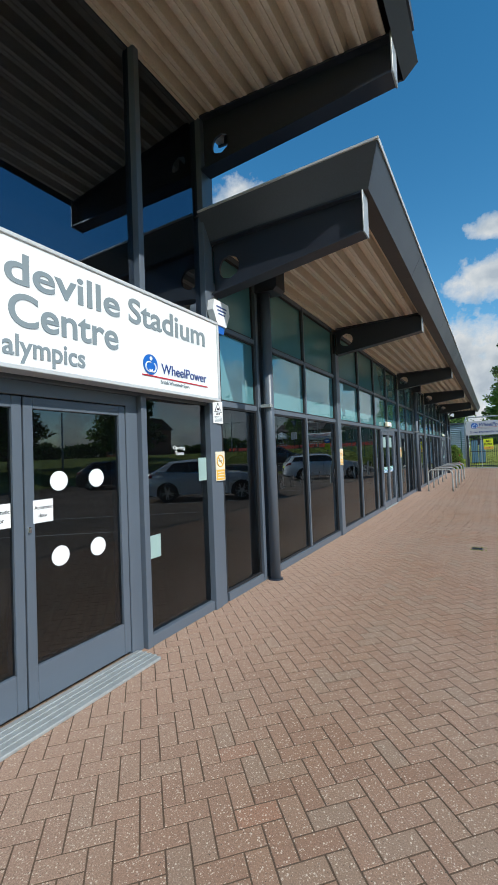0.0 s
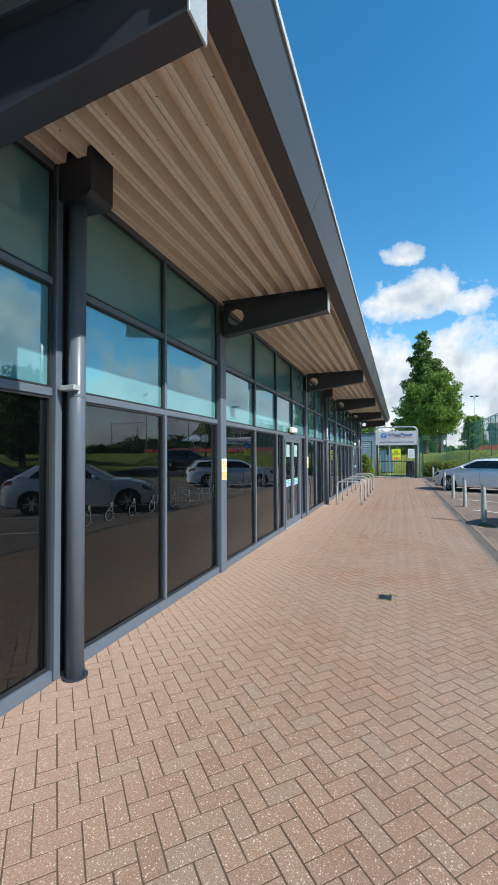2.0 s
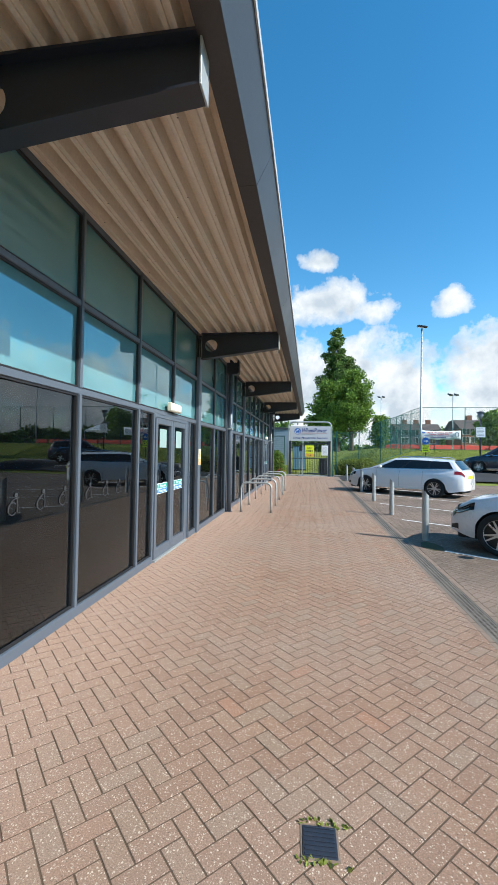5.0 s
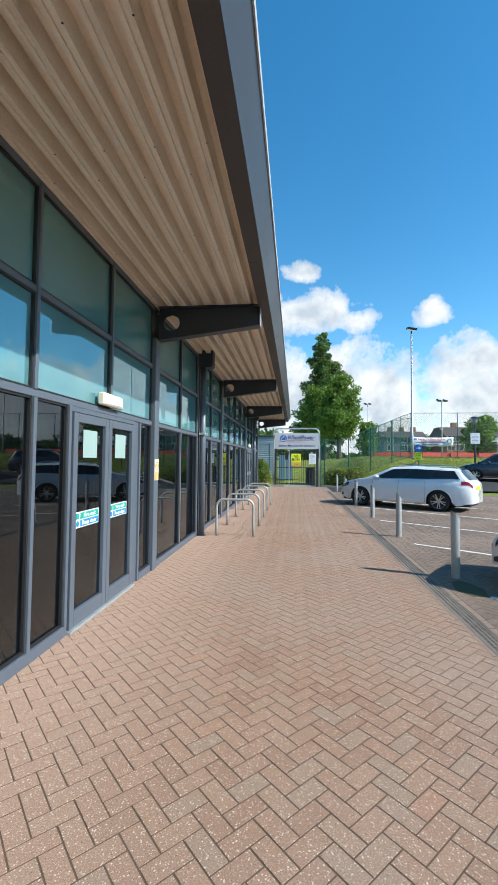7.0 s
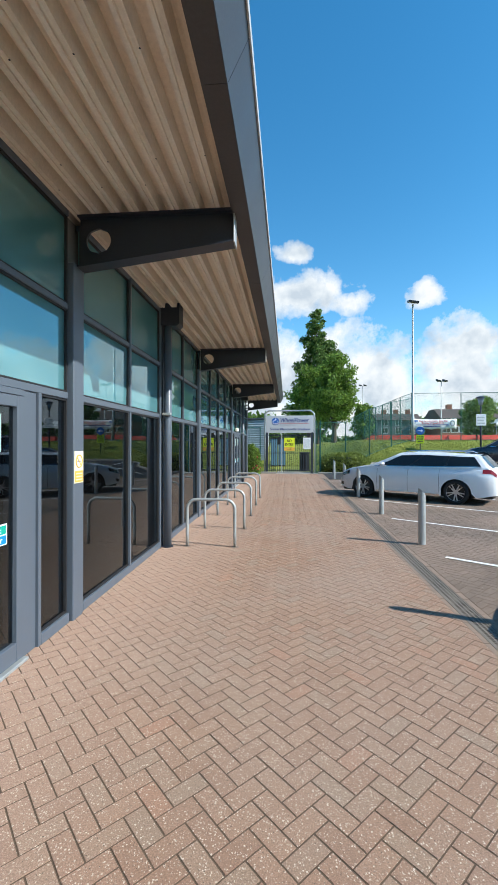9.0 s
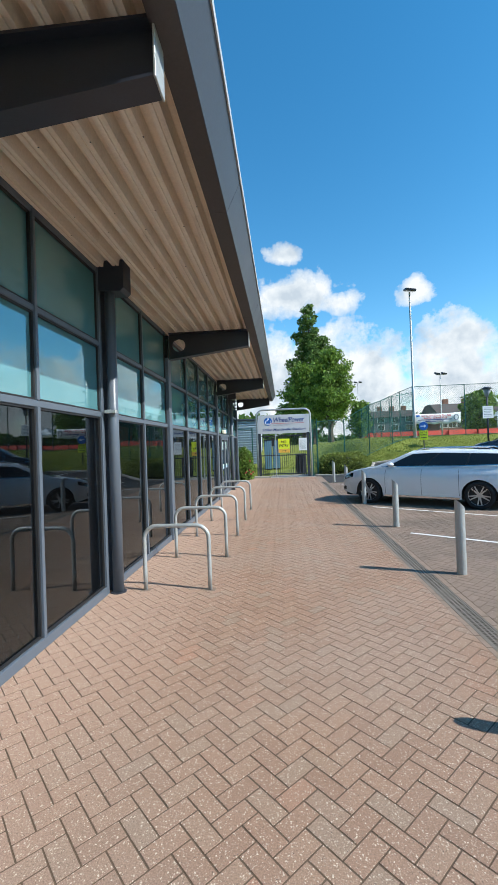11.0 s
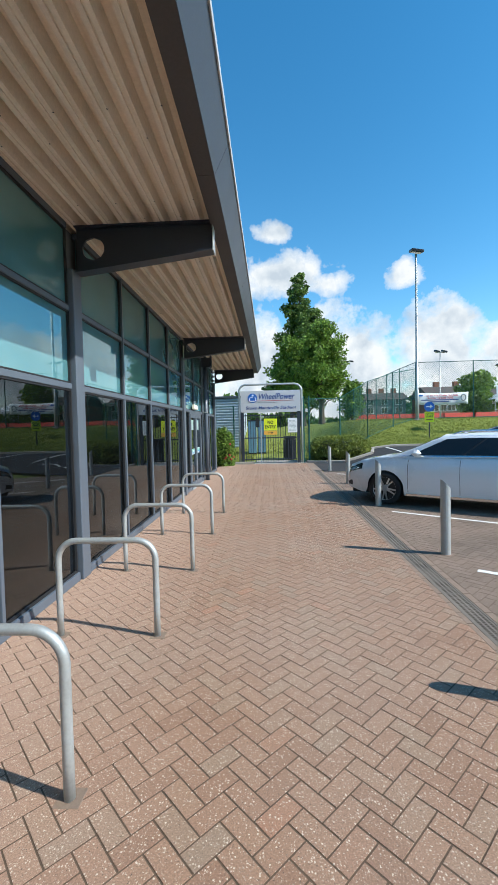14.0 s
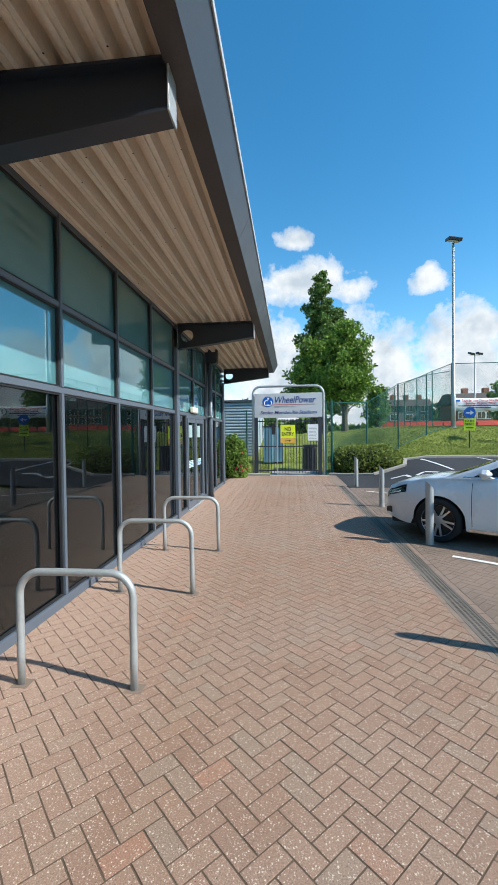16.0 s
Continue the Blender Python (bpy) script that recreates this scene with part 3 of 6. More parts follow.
def decking(x0, x1, y0, y1, z, tilt=0.0, pitch=0.188, depth=0.112):
    """Trapezoid ribs that run along the building."""
    prof, x = [], x0
    while x < x1 - 1e-6:
        for f, h in ((0.0, 0), (0.17, 0), (0.19, 0.006), (0.23, 0.006), (0.25, 0), (0.42, 0), (0.50, 1), (0.92, 1), (1.0, 0)):
            h = h if h in (0, 1) else 0.10
            px = x + f * pitch
            if px <= x1:
                prof.append((px, z + depth * h + tilt * (px - x0)))
        x += pitch
    verts, faces = [], []
    for px, pz in prof:
        verts += [(px, y0, pz), (px, y1, pz)]
    for i in range(len(prof) - 1):
        faces.append((2 * i, 2 * i + 1, 2 * i + 3, 2 * i + 2))
    return mesh_of("ceiling", verts, faces, M_DECK)


deck = tagged(new("ceiling", decking(-2.278, -0.56, ROOF_Y0 + 0.02, ROOF_Y1 - 0.1, 3.79)), "buff ribbed metal decking under the canopy, stained along its ribs", "soffit", kind="structure")

vs, fs = [], []
for k in range(10):
    for i in range(23):
        cx, cy = -2.20 + 0.188 * k, 4.1 + 1.16 * i + (0.3 if k % 2 else 0.0)
        if cx < -0.62:
            k0 = len(vs)
            vs += [(cx + 0.007 * math.cos(a), cy + 0.007 * math.sin(a), 3.7895) for a in [math.pi / 3 * q for q in range(6)]]
            vs += [(cx, cy, 3.784)]
            fs += [(k0 + q, k0 + (q + 1) % 6, k0 + 6) for q in range(6)]
tagged(new("deck_screws", mesh_of("deck_screws", vs, fs, M_STEEL)), "dark screw heads in the ribbed soffit", "screws", kind="stuff")

roof = tagged(empty("canopy_roof"), "flat dark grey canopy roof with sloping metal fascia", "roof", kind="structure")
part("roof_slab", bx(-12.0, -0.36, ROOF_Y0 + 0.05, ROOF_Y1 - 0.1, 3.915, 3.97, 0.0), M_FASCIA, roof)
FX0, FX1, FZ0, FZ1 = -0.43, -0.30, 3.725, 3.99
joints = [ROOF_Y0] + [5.55 + 3.0 * k for k in range(9)] + [ROOF_Y1]
for a, b in zip(joints, joints[1:]):
    skew0 = 0.17 if a == ROOF_Y0 else 0.0
    skew1 = 0.17 if b == ROOF_Y1 else 0.0
    bm = bmesh.new()
    q = [(FX0, a + 0.003, FZ0), (FX0, b - 0.003, FZ0), (FX1, b + skew1 - 0.003, FZ1), (FX1, a - skew0 + 0.003, FZ1)]
    outer = [bm.verts.new(p) for p in q]
    inner = [bm.verts.new((p[0] - 0.02, p[1], p[2] + 0.012)) for p in q]
    bm.faces.new(outer)
    bm.faces.new(inner[::-1])
    for i in range(4):
        bm.faces.new((outer[i], inner[i], inner[(i + 1) % 4], outer[(i + 1) % 4]))
    part("fascia_panel", bm, M_FASCIA, roof)
    part("edge_trim", prism([(FX1 - 0.03, FZ1), (FX1 + 0.006, FZ1 - 0.012), (FX1 + 0.012, FZ1 + 0.012), (FX1 - 0.03, FZ1 + 0.016)], "y", a - skew0, b + skew1 - 0.004), M_TRIM, roof)
    part("soffit_strip", bx(-0.575, FX0, a + 0.002, b - 0.002, 3.728, 3.742, 0.0), M_UNDER, roof)
part("soffit_lip", bx(-0.585, -0.575, ROOF_Y0, ROOF_Y1, 3.73, 3.86, 0.0), M_UNDER, roof)
for y, s in ((ROOF_Y0, -1), (ROOF_Y1, 1)):
    bm = bmesh.new()
    q = [(FX0, y, FZ0), (FX1, y + 0.17 * s, FZ1), (-2.09, y + 0.17 * s, FZ1), (-2.09, y, FZ0)]
    outer = [bm.verts.new(p) for p in q]
    inner = [bm.verts.new((p[0], p[1] - 0.02 * s, p[2])) for p in q]
    bm.faces.new(outer)
    bm.faces.new(inner[::-1])
    for i in range(4):
        bm.faces.new((outer[i], inner[i], inner[(i + 1) % 4], outer[(i + 1) % 4]))
    part("end_fascia", bm, M_FASCIA, roof)
    part("edge_trim", bx(-2.09, FX1 + 0.01, y + 0.17 * s - 0.012, y + 0.17 * s + 0.012, FZ1 - 0.004, FZ1 + 0.014, 0), M_TRIM, roof)
part("roof_top", bx(-2.2, FX1 - 0.02, ROOF_Y0 - 0.15, ROOF_Y1 + 0.15, FZ1 - 0.012, FZ1 - 0.002, 0), M_FASCIA, roof)

# interior and closing walls
tagged(part("floor", bx(-12, WALL - 0.085, -8, 29.5, -0.05, 0.012, 0), M_FLOOR_IN), "dark interior floor behind the glass", "floor", kind="structure")
tagged(part("wall_west", bx(-12.2, -12, -8, 30.4, 0, 5.2, 0), M_WALL_IN), "dim grey interior back wall", "wall", kind="structure")
tagged(part("wall_south", bx(-12, WALL - 0.1, -8.2, -8, 0, 5.2, 0), M_WALL_IN), "plain grey end wall", "wall", kind="structure")
north = tagged(empty("wall_north"), "end wall clad in pale ribbed metal", "wall", kind="structure")
part("lining", bx(-12, WALL - 0.10, 29.5, 29.62, 0, 3.9, 0), M_WALL_IN, north)
bm = bmesh.new()
for k in range(24):
    box(bm, WALL - 0.34, WALL + 0.02, 29.72, 29.86, 0.02 + k * 0.16, 0.10 + k * 0.16, 0.03)
part("ribbed_cladding", bm, M_CLAD, north)
tagged(part("inner_ceiling", bx(-12, WALL - 0.20, 3.5, 29.5, 3.72, 3.76, 0), M_CEIL_IN), "plain pale interior ceiling", "ceiling", kind="structure")
part("spandrel_backing", bx(WALL - 0.10, WALL - 0.085, 3.5, 29.5, T1 - 0.02, 3.8, 0), M_WALL_IN, facade)

# ---- entrance ----
ent = tagged(empty("entrance_wall"), "tall dark glazed entrance front in grey metal frames", "entrance", kind="structure")


def eb(y0, y1, z0, z1, x0=WALL - 0.08, x1=WALL, mat=None, name="frame_bar"):
    return part(name, bx(x0, x1, y0, y1, z0, z1, 0.004), mat or M_FRAME, ent)


M_GLASS_TALL = glass("tall_glass", (0.14, 0.16, 0.2), 2.3, 0.0, (0.62, 0.78, 1.0))
eb(3.30, 3.42, 0, 5.05, x1=WALL + 0.03)
eb(3.42, 3.52, 0, 3.34, x1=WALL + 0.015)
eb(3.42, 3.47, 3.34, 5.05, WALL - 0.08, WALL + 0.01)
eb(3.46, 3.53, 4.02, 5.05, WALL - 0.30, WALL - 0.0, M_FRAME)
eb(2.39, 2.45, 2.9, 5.05, x1=WALL + 0.03)
eb(0.40, 0.46, 2.9, 5.05, x1=WALL + 0.03)
eb(-2.0, -1.94, 0, 5.05, x1=WALL + 0.03)
for a, b in ((2.45, 3.30), (0.46, 2.39), (-1.94, 0.40)):
    part("pane", bx(WALL - 0.05, WALL - 0.035, a, b, 2.9, 5.02, 0), M_GLASS_TALL, ent)
eb(-1.94, 3.30, 2.04, 2.12)
eb(-1.94, 3.30, 5.02, 5.10)
# side light beside the doors
eb(2.25, 2.37, 0.0, 2.04, WALL - 0.12, WALL - 0.03)
eb(2.37, 2.43, 0.0, 2.04, x1=WALL + 0.02)
eb(2.43, 3.30, 0.0, 0.09, x1=WALL + 0.01)
part("pane", bx(WALL - 0.05, WALL - 0.035, 2.43, 3.30, 0.09, 2.04, 0), M_GLASS, ent)
part("pane", bx(WALL - 0.05, WALL - 0.035, -1.94, 0.50, 0.09, 2.04, 0), M_GLASS, ent)
eb(-1.94, 0.50, 0.0, 0.09)
eb(0.50, 2.25, 1.95, 2.04, WALL - 0.12, WALL - 0.02)
part("return_wall", bx(-6.0, WALL - 0.06, 3.46, 3.497, 3.93, 5.02, 0), M_FRAME, ent)
part("return_wall", bx(-12.0, WALL - 0.06, 3.50, 3.60, 4.0, 5.3, 0), M_FRAME, ent)

auto = tagged(empty("door_1", pose(WALL - 0.06, 0, 0)), "grey automatic glass entrance doors with white dots, closed", "door", kind="structure")
for a, b in ((0.50, 1.413), (1.423, 2.248)):
    leaf = empty("door_leaf")
    leaf.parent = auto
    bm = bmesh.new()
    box(bm, -0.04, 0.02, a, a + 0.062, 0.03, 1.945, 0.004)
    box(bm, -0.04, 0.02, b - 0.062, b, 0.03, 1.945, 0.004)
    box(bm, -0.038, 0.018, a + 0.062, b - 0.062, 1.87, 1.945, 0.004)
    box(bm, -0.038, 0.018, a + 0.062, b - 0.062, 0.03, 0.26, 0.004)
    part("leaf_frame", bm, M_FRAME, leaf)
    part("pane", bx(-0.02, -0.005, a + 0.062, b - 0.062, 0.26, 1.87, 0), M_GLASS, leaf)
    for cy in (a + 0.25, a + 0.555):
        for cz in (0.90, 1.40):
            bm = bmesh.new()
            prism(disc(cy, cz, 0.066), "x", -0.004, -0.001, bm)
            part("dot", bm, M_WHITE, leaf, "round white safety dot")
for k, y0 in enumerate((1.195, 1.472)):
    st = part("sticker", bx(0.0205, 0.023, y0, y0 + 0.135, 1.145, 1.29, 0), M_WHITE, auto, "white automatic door sticker")
    lettering("lettering", "Automatic", 0.035, M_BLACK, pose(0.024, y0 + 0.008, 1.23) @ FACE_X, st, 0, 0, 0.12)
    lettering("lettering", "door", 0.035, M_BLACK, pose(0.024, y0 + 0.035, 1.18) @ FACE_X, st, 0, 0, 0.06)
part("pull", bx(0.02, 0.035, 1.435, 1.455, 1.09, 1.13), M_CHROME, auto)
tr = part("track", bx(0.03, 0.28, 0.2, 2.30, 0.0, 0.022, 0.004), M_GALV, auto, "ribbed aluminium threshold")
for k in range(4):
    part("track_rib", bx(0.06 + 0.05 * k, 0.08 + 0.05 * k, 0.2, 2.30, 0.022, 0.028, 0.001), M_GALV, auto)

lab = lettering("opening_lettering", "Opening", 0.05, M_WHITE, pose(WALL - 0.028, 2.80, 1.60) @ FACE_X, ent, 0, 0, 0.16)
lettering("opening_lettering", "Times", 0.05, M_WHITE, pose(WALL - 0.028, 2.82, 1.548) @ FACE_X, ent, 0, 0, 0.12)
part("notice_paper", bx(WALL - 0.034, WALL - 0.03, 3.165, 3.29, 1.29, 1.515, 0), M_NOTICE, ent)
part("notice_paper", bx(WALL - 0.034, WALL - 0.03, 2.475, 2.60, 0.69, 0.88, 0), M_NOTICE, ent)

# entrance sign
SX = -1.928
sign = tagged(empty("entrance_sign", pose(SX, 0, 0)), "long white stadium name board with grey lettering above the doors", "sign")
part("board", bx(-0.13, 0.0, -1.6, 3.285, 2.07, 2.835, 0.008), M_WHITE, sign)
for a, b, c, d in ((-1.6, 3.295, 2.06, 2.088), (-1.6, 3.295, 2.818, 2.846), (3.268, 3.297, 2.088, 2.818)):
    part("rim", bx(-0.132, 0.012, a, b, c, d, 0.004), M_TRIM, sign)
for word, y0, w in (("Stoke", -0.28, 0.66), ("Man", 0.52, 0.62), ("deville", 1.21, 0.83), ("Stadium", 2.125, 0.945)):
    lettering("lettering", word, 0.262, M_TEXT, pose(0.003, y0, 2.56) @ FACE_X, sign, 0.0045, 0, w)
lettering("lettering", "Centre", 0.27, M_TEXT, pose(0.003, 1.228, 2.318) @ FACE_X, sign, 0.0045, 0, 0.79)
lettering("lettering", "alympics", 0.175, M_TEXT, pose(0.003, 1.19, 2.142) @ FACE_X, sign, 0.003, 0, 0.54)


def logo(parent, m, s):
    """Blue disc with a white wheel mark, a red line and blue lettering, s metres high."""
    bm = bmesh.new()
    prism(disc(0, 0, 0.5 * s, 32), "z", 0, 0.002, bm)
    bmesh.ops.transform(bm, matrix=m, verts=bm.verts)
    part("emblem", bm, M_LOGO, parent, "blue round emblem with a white mark")
    for cx, r, a0, a1 in ((-0.1, 0.24, 60, 330), (0.12, 0.24, -150, 60)):
        path = [m @ Vector((s * (cx + r * math.cos(radians(a0 + (a1 - a0) * k / 14))), s * (-0.12 + r * math.sin(radians(a0 + (a1 - a0) * k / 14))), 0.002)) for k in range(15)]
        part("emblem_mark", tube(path, 0.04 * s, 6), M_WHITE, parent)
    bm = bmesh.new()
    prism(disc(0.03 * s, 0.3 * s, 0.1 * s, 16), "z", 0.002, 0.004, bm)
    bmesh.ops.transform(bm, matrix=m, verts=bm.verts)
    part("emblem_mark", bm, M_WHITE, parent)


lg = pose(0.004, 2.338, 2.268) @ FACE_X
logo(sign, lg, 0.16)
bm = box(bmesh.new(), -0.093, 0.75, -0.094, -0.084, 0, 0.002)
bmesh.ops.transform(bm, matrix=lg, verts=bm.verts)
part("red_line", bm, M_RED, sign)
lettering("lettering", "WheelPower", 0.115, M_BLUE, lg @ pose(0.126, -0.05, 0), sign, 0.001, 0, 0.61)
lettering("lettering", "British Wheelchair Sport", 0.042, M_TEXT, lg @ pose(0.114, -0.136, 0), sign, 0, 0, 0.366)

# upper canopy over the entrance
up = tagged(empty("upper_canopy"), "high dark grey entrance canopy with ribbed buff soffit", "canopy", kind="structure")
UY0, UY1 = -7.0, 3.72
part("roof_slab", bx(-12.0, -0.05, UY0, UY1 + 0.05, 5.19, 5.30, 0), M_FASCIA, up)
tagged(new("upper_ceiling", decking(-2.12, -0.20, UY0, UY1, 5.0, -0.10)), "buff ribbed metal decking of the high entrance canopy", "soffit", kind="structure")
part("front_fascia", prism([(-0.155, 4.76), (-0.03, 4.87), (-0.10, 5.30), (-0.155, 5.30)], "y", UY0, UY1 + 0.02), M_FASCIA, up)
part("end_trim", prism([(-2.12, 4.98), (-0.155, 4.765), (-0.155, 5.30), (-2.12, 5.30)], "y", UY1 + 0.002, UY1 + 0.02), M_FASCIA, up)
part("inner_soffit", box(bmesh.new(), -12, WALL - 0.09, UY0, 3.5, 5.10, 5.16), M_CEIL_IN, up)
b = canopy_beam(3.36, 0.0)
for ch in list(b.children):
    bpy.data.objects.remove(ch)
b["label"] = "dark grey tapered steel beam of the high canopy"
b["group"] = "high canopy beams"
part("web", round_hole_web(-2.05, -0.18, 4.45, 4.99, 4.50, 4.80, -1.85, 4.67, 0.10, -0.012, 0.012), M_STEEL, b)
part("flange", prism([(-2.05, 4.43), (-0.16, 4.49), (-0.16, 4.51), (-2.05, 4.45)], "y", -0.085, 0.085), M_STEEL, b)
part("flange", prism([(-2.05, 4.98), (-0.18, 4.79), (-0.18, 4.81), (-2.05, 5.0)], "y", -0.085, 0.085), M_STEEL, b)
part("end_plate", bx(-0.175, -0.16, -0.09, 0.09, 4.48, 4.82, 0.002), M_GALV, b, "pale end plate")
copy_thing(b, pose(0, -2.0, 0))

# notices and fittings on the posts
def plaque(name, y, z0, z1, w, mat, label, x=WALL + 0.043):
    root = tagged(empty(name, pose(x, y, 0)), label, "notice")
    part("plate", bx(-0.003, 0.003, -w / 2, w / 2, z0, z1, 0.001), mat, root)
    return root


pl = plaque("camera_notice", 3.43, 1.86, 2.09, 0.17, M_WHITE, "white camera surveillance notice on the post", WALL + 0.036)
part("triangle", prism([(-0.065, 1.975), (0.065, 1.975), (0, 2.075)], "x", 0.003, 0.0045), M_BLACK, pl)
part("triangle_inside", prism([(-0.05, 1.982), (0.05, 1.982), (0, 2.06)], "x", 0.0045, 0.0055), M_WHITE, pl)
part("camera_symbol", bx(0.0055, 0.007, -0.022, 0.022, 1.995, 2.018, 0), M_BLACK, pl)
lettering("lettering", "CCTV", 0.03, M_BLACK, pose(0.004, -0.035, 1.948) @ FACE_X, pl, 0.0005, 0, 0.07)
for k in range(5):
    part("text_line", bx(0.003, 0.0042, -0.065, 0.065, 1.875 + k * 0.013, 1.880 + k * 0.013, 0), M_TEXT, pl)


def smoke_notice(y, x):
    pl = plaque("no_smoking_notice", y, 1.27, 1.57, 0.165, M_CREAM, "cream and orange no smoking notice on the post", x)
    pl["group"] = "no smoking notices"
    part("orange_band", bx(0.003, 0.0045, -0.075, 0.075, 1.28, 1.385, 0), M_ORANGE, pl)
    bm = bmesh.new()
    path = [(0.004, 0.058 * math.cos(a), 1.475 + 0.058 * math.sin(a)) for a in [2 * math.pi * k / 24 for k in range(25)]]
    sweep(bm, path, 0.006, 6)
    sweep(bm, [(0.004, -0.04, 1.515), (0.004, 0.04, 1.435)], 0.005, 6)
    part("ring", bm, M_ORANGE, pl)
    part("cigarette", bx(0.003, 0.0045, -0.03, 0.03, 1.468, 1.48, 0), M_TEXT, pl)
    for k in range(3):
        part("text_line", bx(0.0045, 0.0055, -0.055, 0.055, 1.298 + k * 0.028, 1.308 + k * 0.028, 0), M_CREAM, pl)


smoke_notice(3.44, WALL + 0.036)
for y in POSTS[:2]:
    smoke_notice(y - 0.02, WALL + 0.044)

al = tagged(empty("alarm_box", pose(WALL + 0.04, 3.45, 2.98)), "white alarm bell box with a blue base on the post", "alarm box")
part("cover", prism([(-0.13, 0.13), (0.13, 0.13), (0.15, 0.02), (0.08, -0.12), (-0.08, -0.12), (-0.15, 0.02)], "x", 0.0, 0.075), M_WHITE, al)
part("beacon", prism([(-0.07, -0.12), (0.07, -0.12), (0.05, -0.20), (-0.05, -0.20)], "x", 0.01, 0.06), M_LOGO, al, "blue plastic beacon")
for k, w in enumerate((0.09, 0.075, 0.06)):
    part("text_line", bx(0.075, 0.077, -w, w, 0.06 - k * 0.035, 0.075 - k * 0.035, 0), M_BLUE, al)


# ---- sky backdrop with cumulus ----
def cloud_material():
    m, nt, p, n, l = nodes_of("cumulus")

    def op(kind, a, b=None, c=None):
        k = n.new("ShaderNodeMath")
        k.operation = kind
        for i, v in enumerate((a, b, c)):
            if v is None:
                continue
            if isinstance(v, (int, float)):
                k.inputs[i].default_value = v
            else:
                l.new(v, k.inputs[i])
        return k.outputs[0]

    tc = n.new("ShaderNodeTexCoord")
    sp = n.new("ShaderNodeSeparateXYZ")
    l.new(tc.outputs["Object"], sp.inputs[0])
    az = op("MULTIPLY", op("ARCTAN2", sp.outputs[0], sp.outputs[1]), 57.2958)
    el = op("MULTIPLY", op("ARCSINE", op("DIVIDE", sp.outputs[2], 1800.0)), 57.2958)
    field = None
    # azimuth from +y towards +x, elevation, half width, half height, in degrees
    for a0, e0, wa, we in ((0.8, 24.3, 3.0, 1.6), (1.0, 19.7, 8.5, 3.3), (8.3, 18.3, 3.4, 1.7), (2.0, 9.0, 16.0, 8.0), (12.0, 7.5, 9.5, 7.4), (17.7, 18.2, 2.7, 1.6), (21.5, 8.5, 7.5, 7.2), 
                           (31.0, 7.0, 12.0, 5.5), (12.0, 1.0, 60.0, 7.0), (-31.0, 30.0, 6.0, 4.4), (52.0, 15.0, 11.0, 6.0), (74.0, 9.0, 15.0, 5.5), (92.0, 19.0, 9.0, 4.0), (128.0, 10.0, 20.0, 5.0), (-60.0, 10.0, 20.0, 5.0)):
        dx = op("MULTIPLY", op("SUBTRACT", az, a0), 1.0 / wa)
        dy = op("MULTIPLY", op("SUBTRACT", el, e0), 1.0 / we)
        f = op("SUBTRACT", 1.0, op("SQRT", op("ADD", op("MULTIPLY", dx, dx), op("MULTIPLY", dy, dy))))
        field = f if field is None else op("MAXIMUM", field, f)
    nz = n.new("ShaderNodeTexNoise")
    nz.inputs["Scale"].default_value = 0.0068
    nz.inputs["Detail"].default_value = 9
    nz.inputs["Roughness"].default_value = 0.6
    l.new(tc.outputs["Object"], nz.inputs["Vector"])
    dens = op("ADD", field, op("MULTIPLY", op("SUBTRACT", nz.outputs["Fac"], 0.5), 2.6))
    mask = ramp(nt, dens, [(0.0, (0, 0, 0)), (0.18, (0.5,) * 3), (0.55, (1, 1, 1))])
    n2 = n.new("ShaderNodeTexNoise")
    n2.inputs["Scale"].default_value = 0.009
    n2.inputs["Detail"].default_value = 6
    mp = n.new("ShaderNodeMapping")
    mp.inputs["Location"].default_value = (40, 20, -30)
    l.new(tc.outputs["Object"], mp.inputs["Vector"])
    l.new(mp.outputs["Vector"], n2.inputs["Vector"])
    shade = op("ADD", n2.outputs["Fac"], op("MULTIPLY", dens, -0.12))
    col = ramp(nt, shade, [(0.28, (0.62, 0.69, 0.77)), (0.42, (0.84, 0.88, 0.92)), (0.52, (1.0, 1.0, 1.0))])
    em = n.new("ShaderNodeEmission")
    l.new(col, em.inputs["Color"])
    em.inputs["Strength"].default_value = CLOUD_GLOW
    tr = n.new("ShaderNodeBsdfTransparent")
    mx = n.new("ShaderNodeMixShader")
    l.new(mask, mx.inputs[0])
    l.new(tr.outputs[0], mx.inputs[1])
    l.new(em.outputs[0], mx.inputs[2])
    l.new(mx.outputs[0], n["Material Output"].inputs["Surface"])
    return m


CLOUD_GLOW = 0.67
verts, faces = [], []
RINGS, SEGS = 10, 64
for j in range(RINGS + 1):
    e = radians(-1.0 + 46.0 * j / RINGS)
    for i in range(SEGS):
        a = 2 * math.pi * i / SEGS
        verts.append((1800 * math.cos(e) * math.sin(a), 1800 * math.cos(e) * math.cos(a), 1800 * math.sin(e)))
for j in range(RINGS):
    for i in range(SEGS):
        k = (i + 1) % SEGS
        faces.append((j * SEGS + i, j * SEGS + k, (j + 1) * SEGS + k, (j + 1) * SEGS + i))
tagged(new("backdrop", mesh_of("backdrop", verts, faces, cloud_material(), True)), "white cumulus clouds in a blue summer sky", "sky", kind="structure")


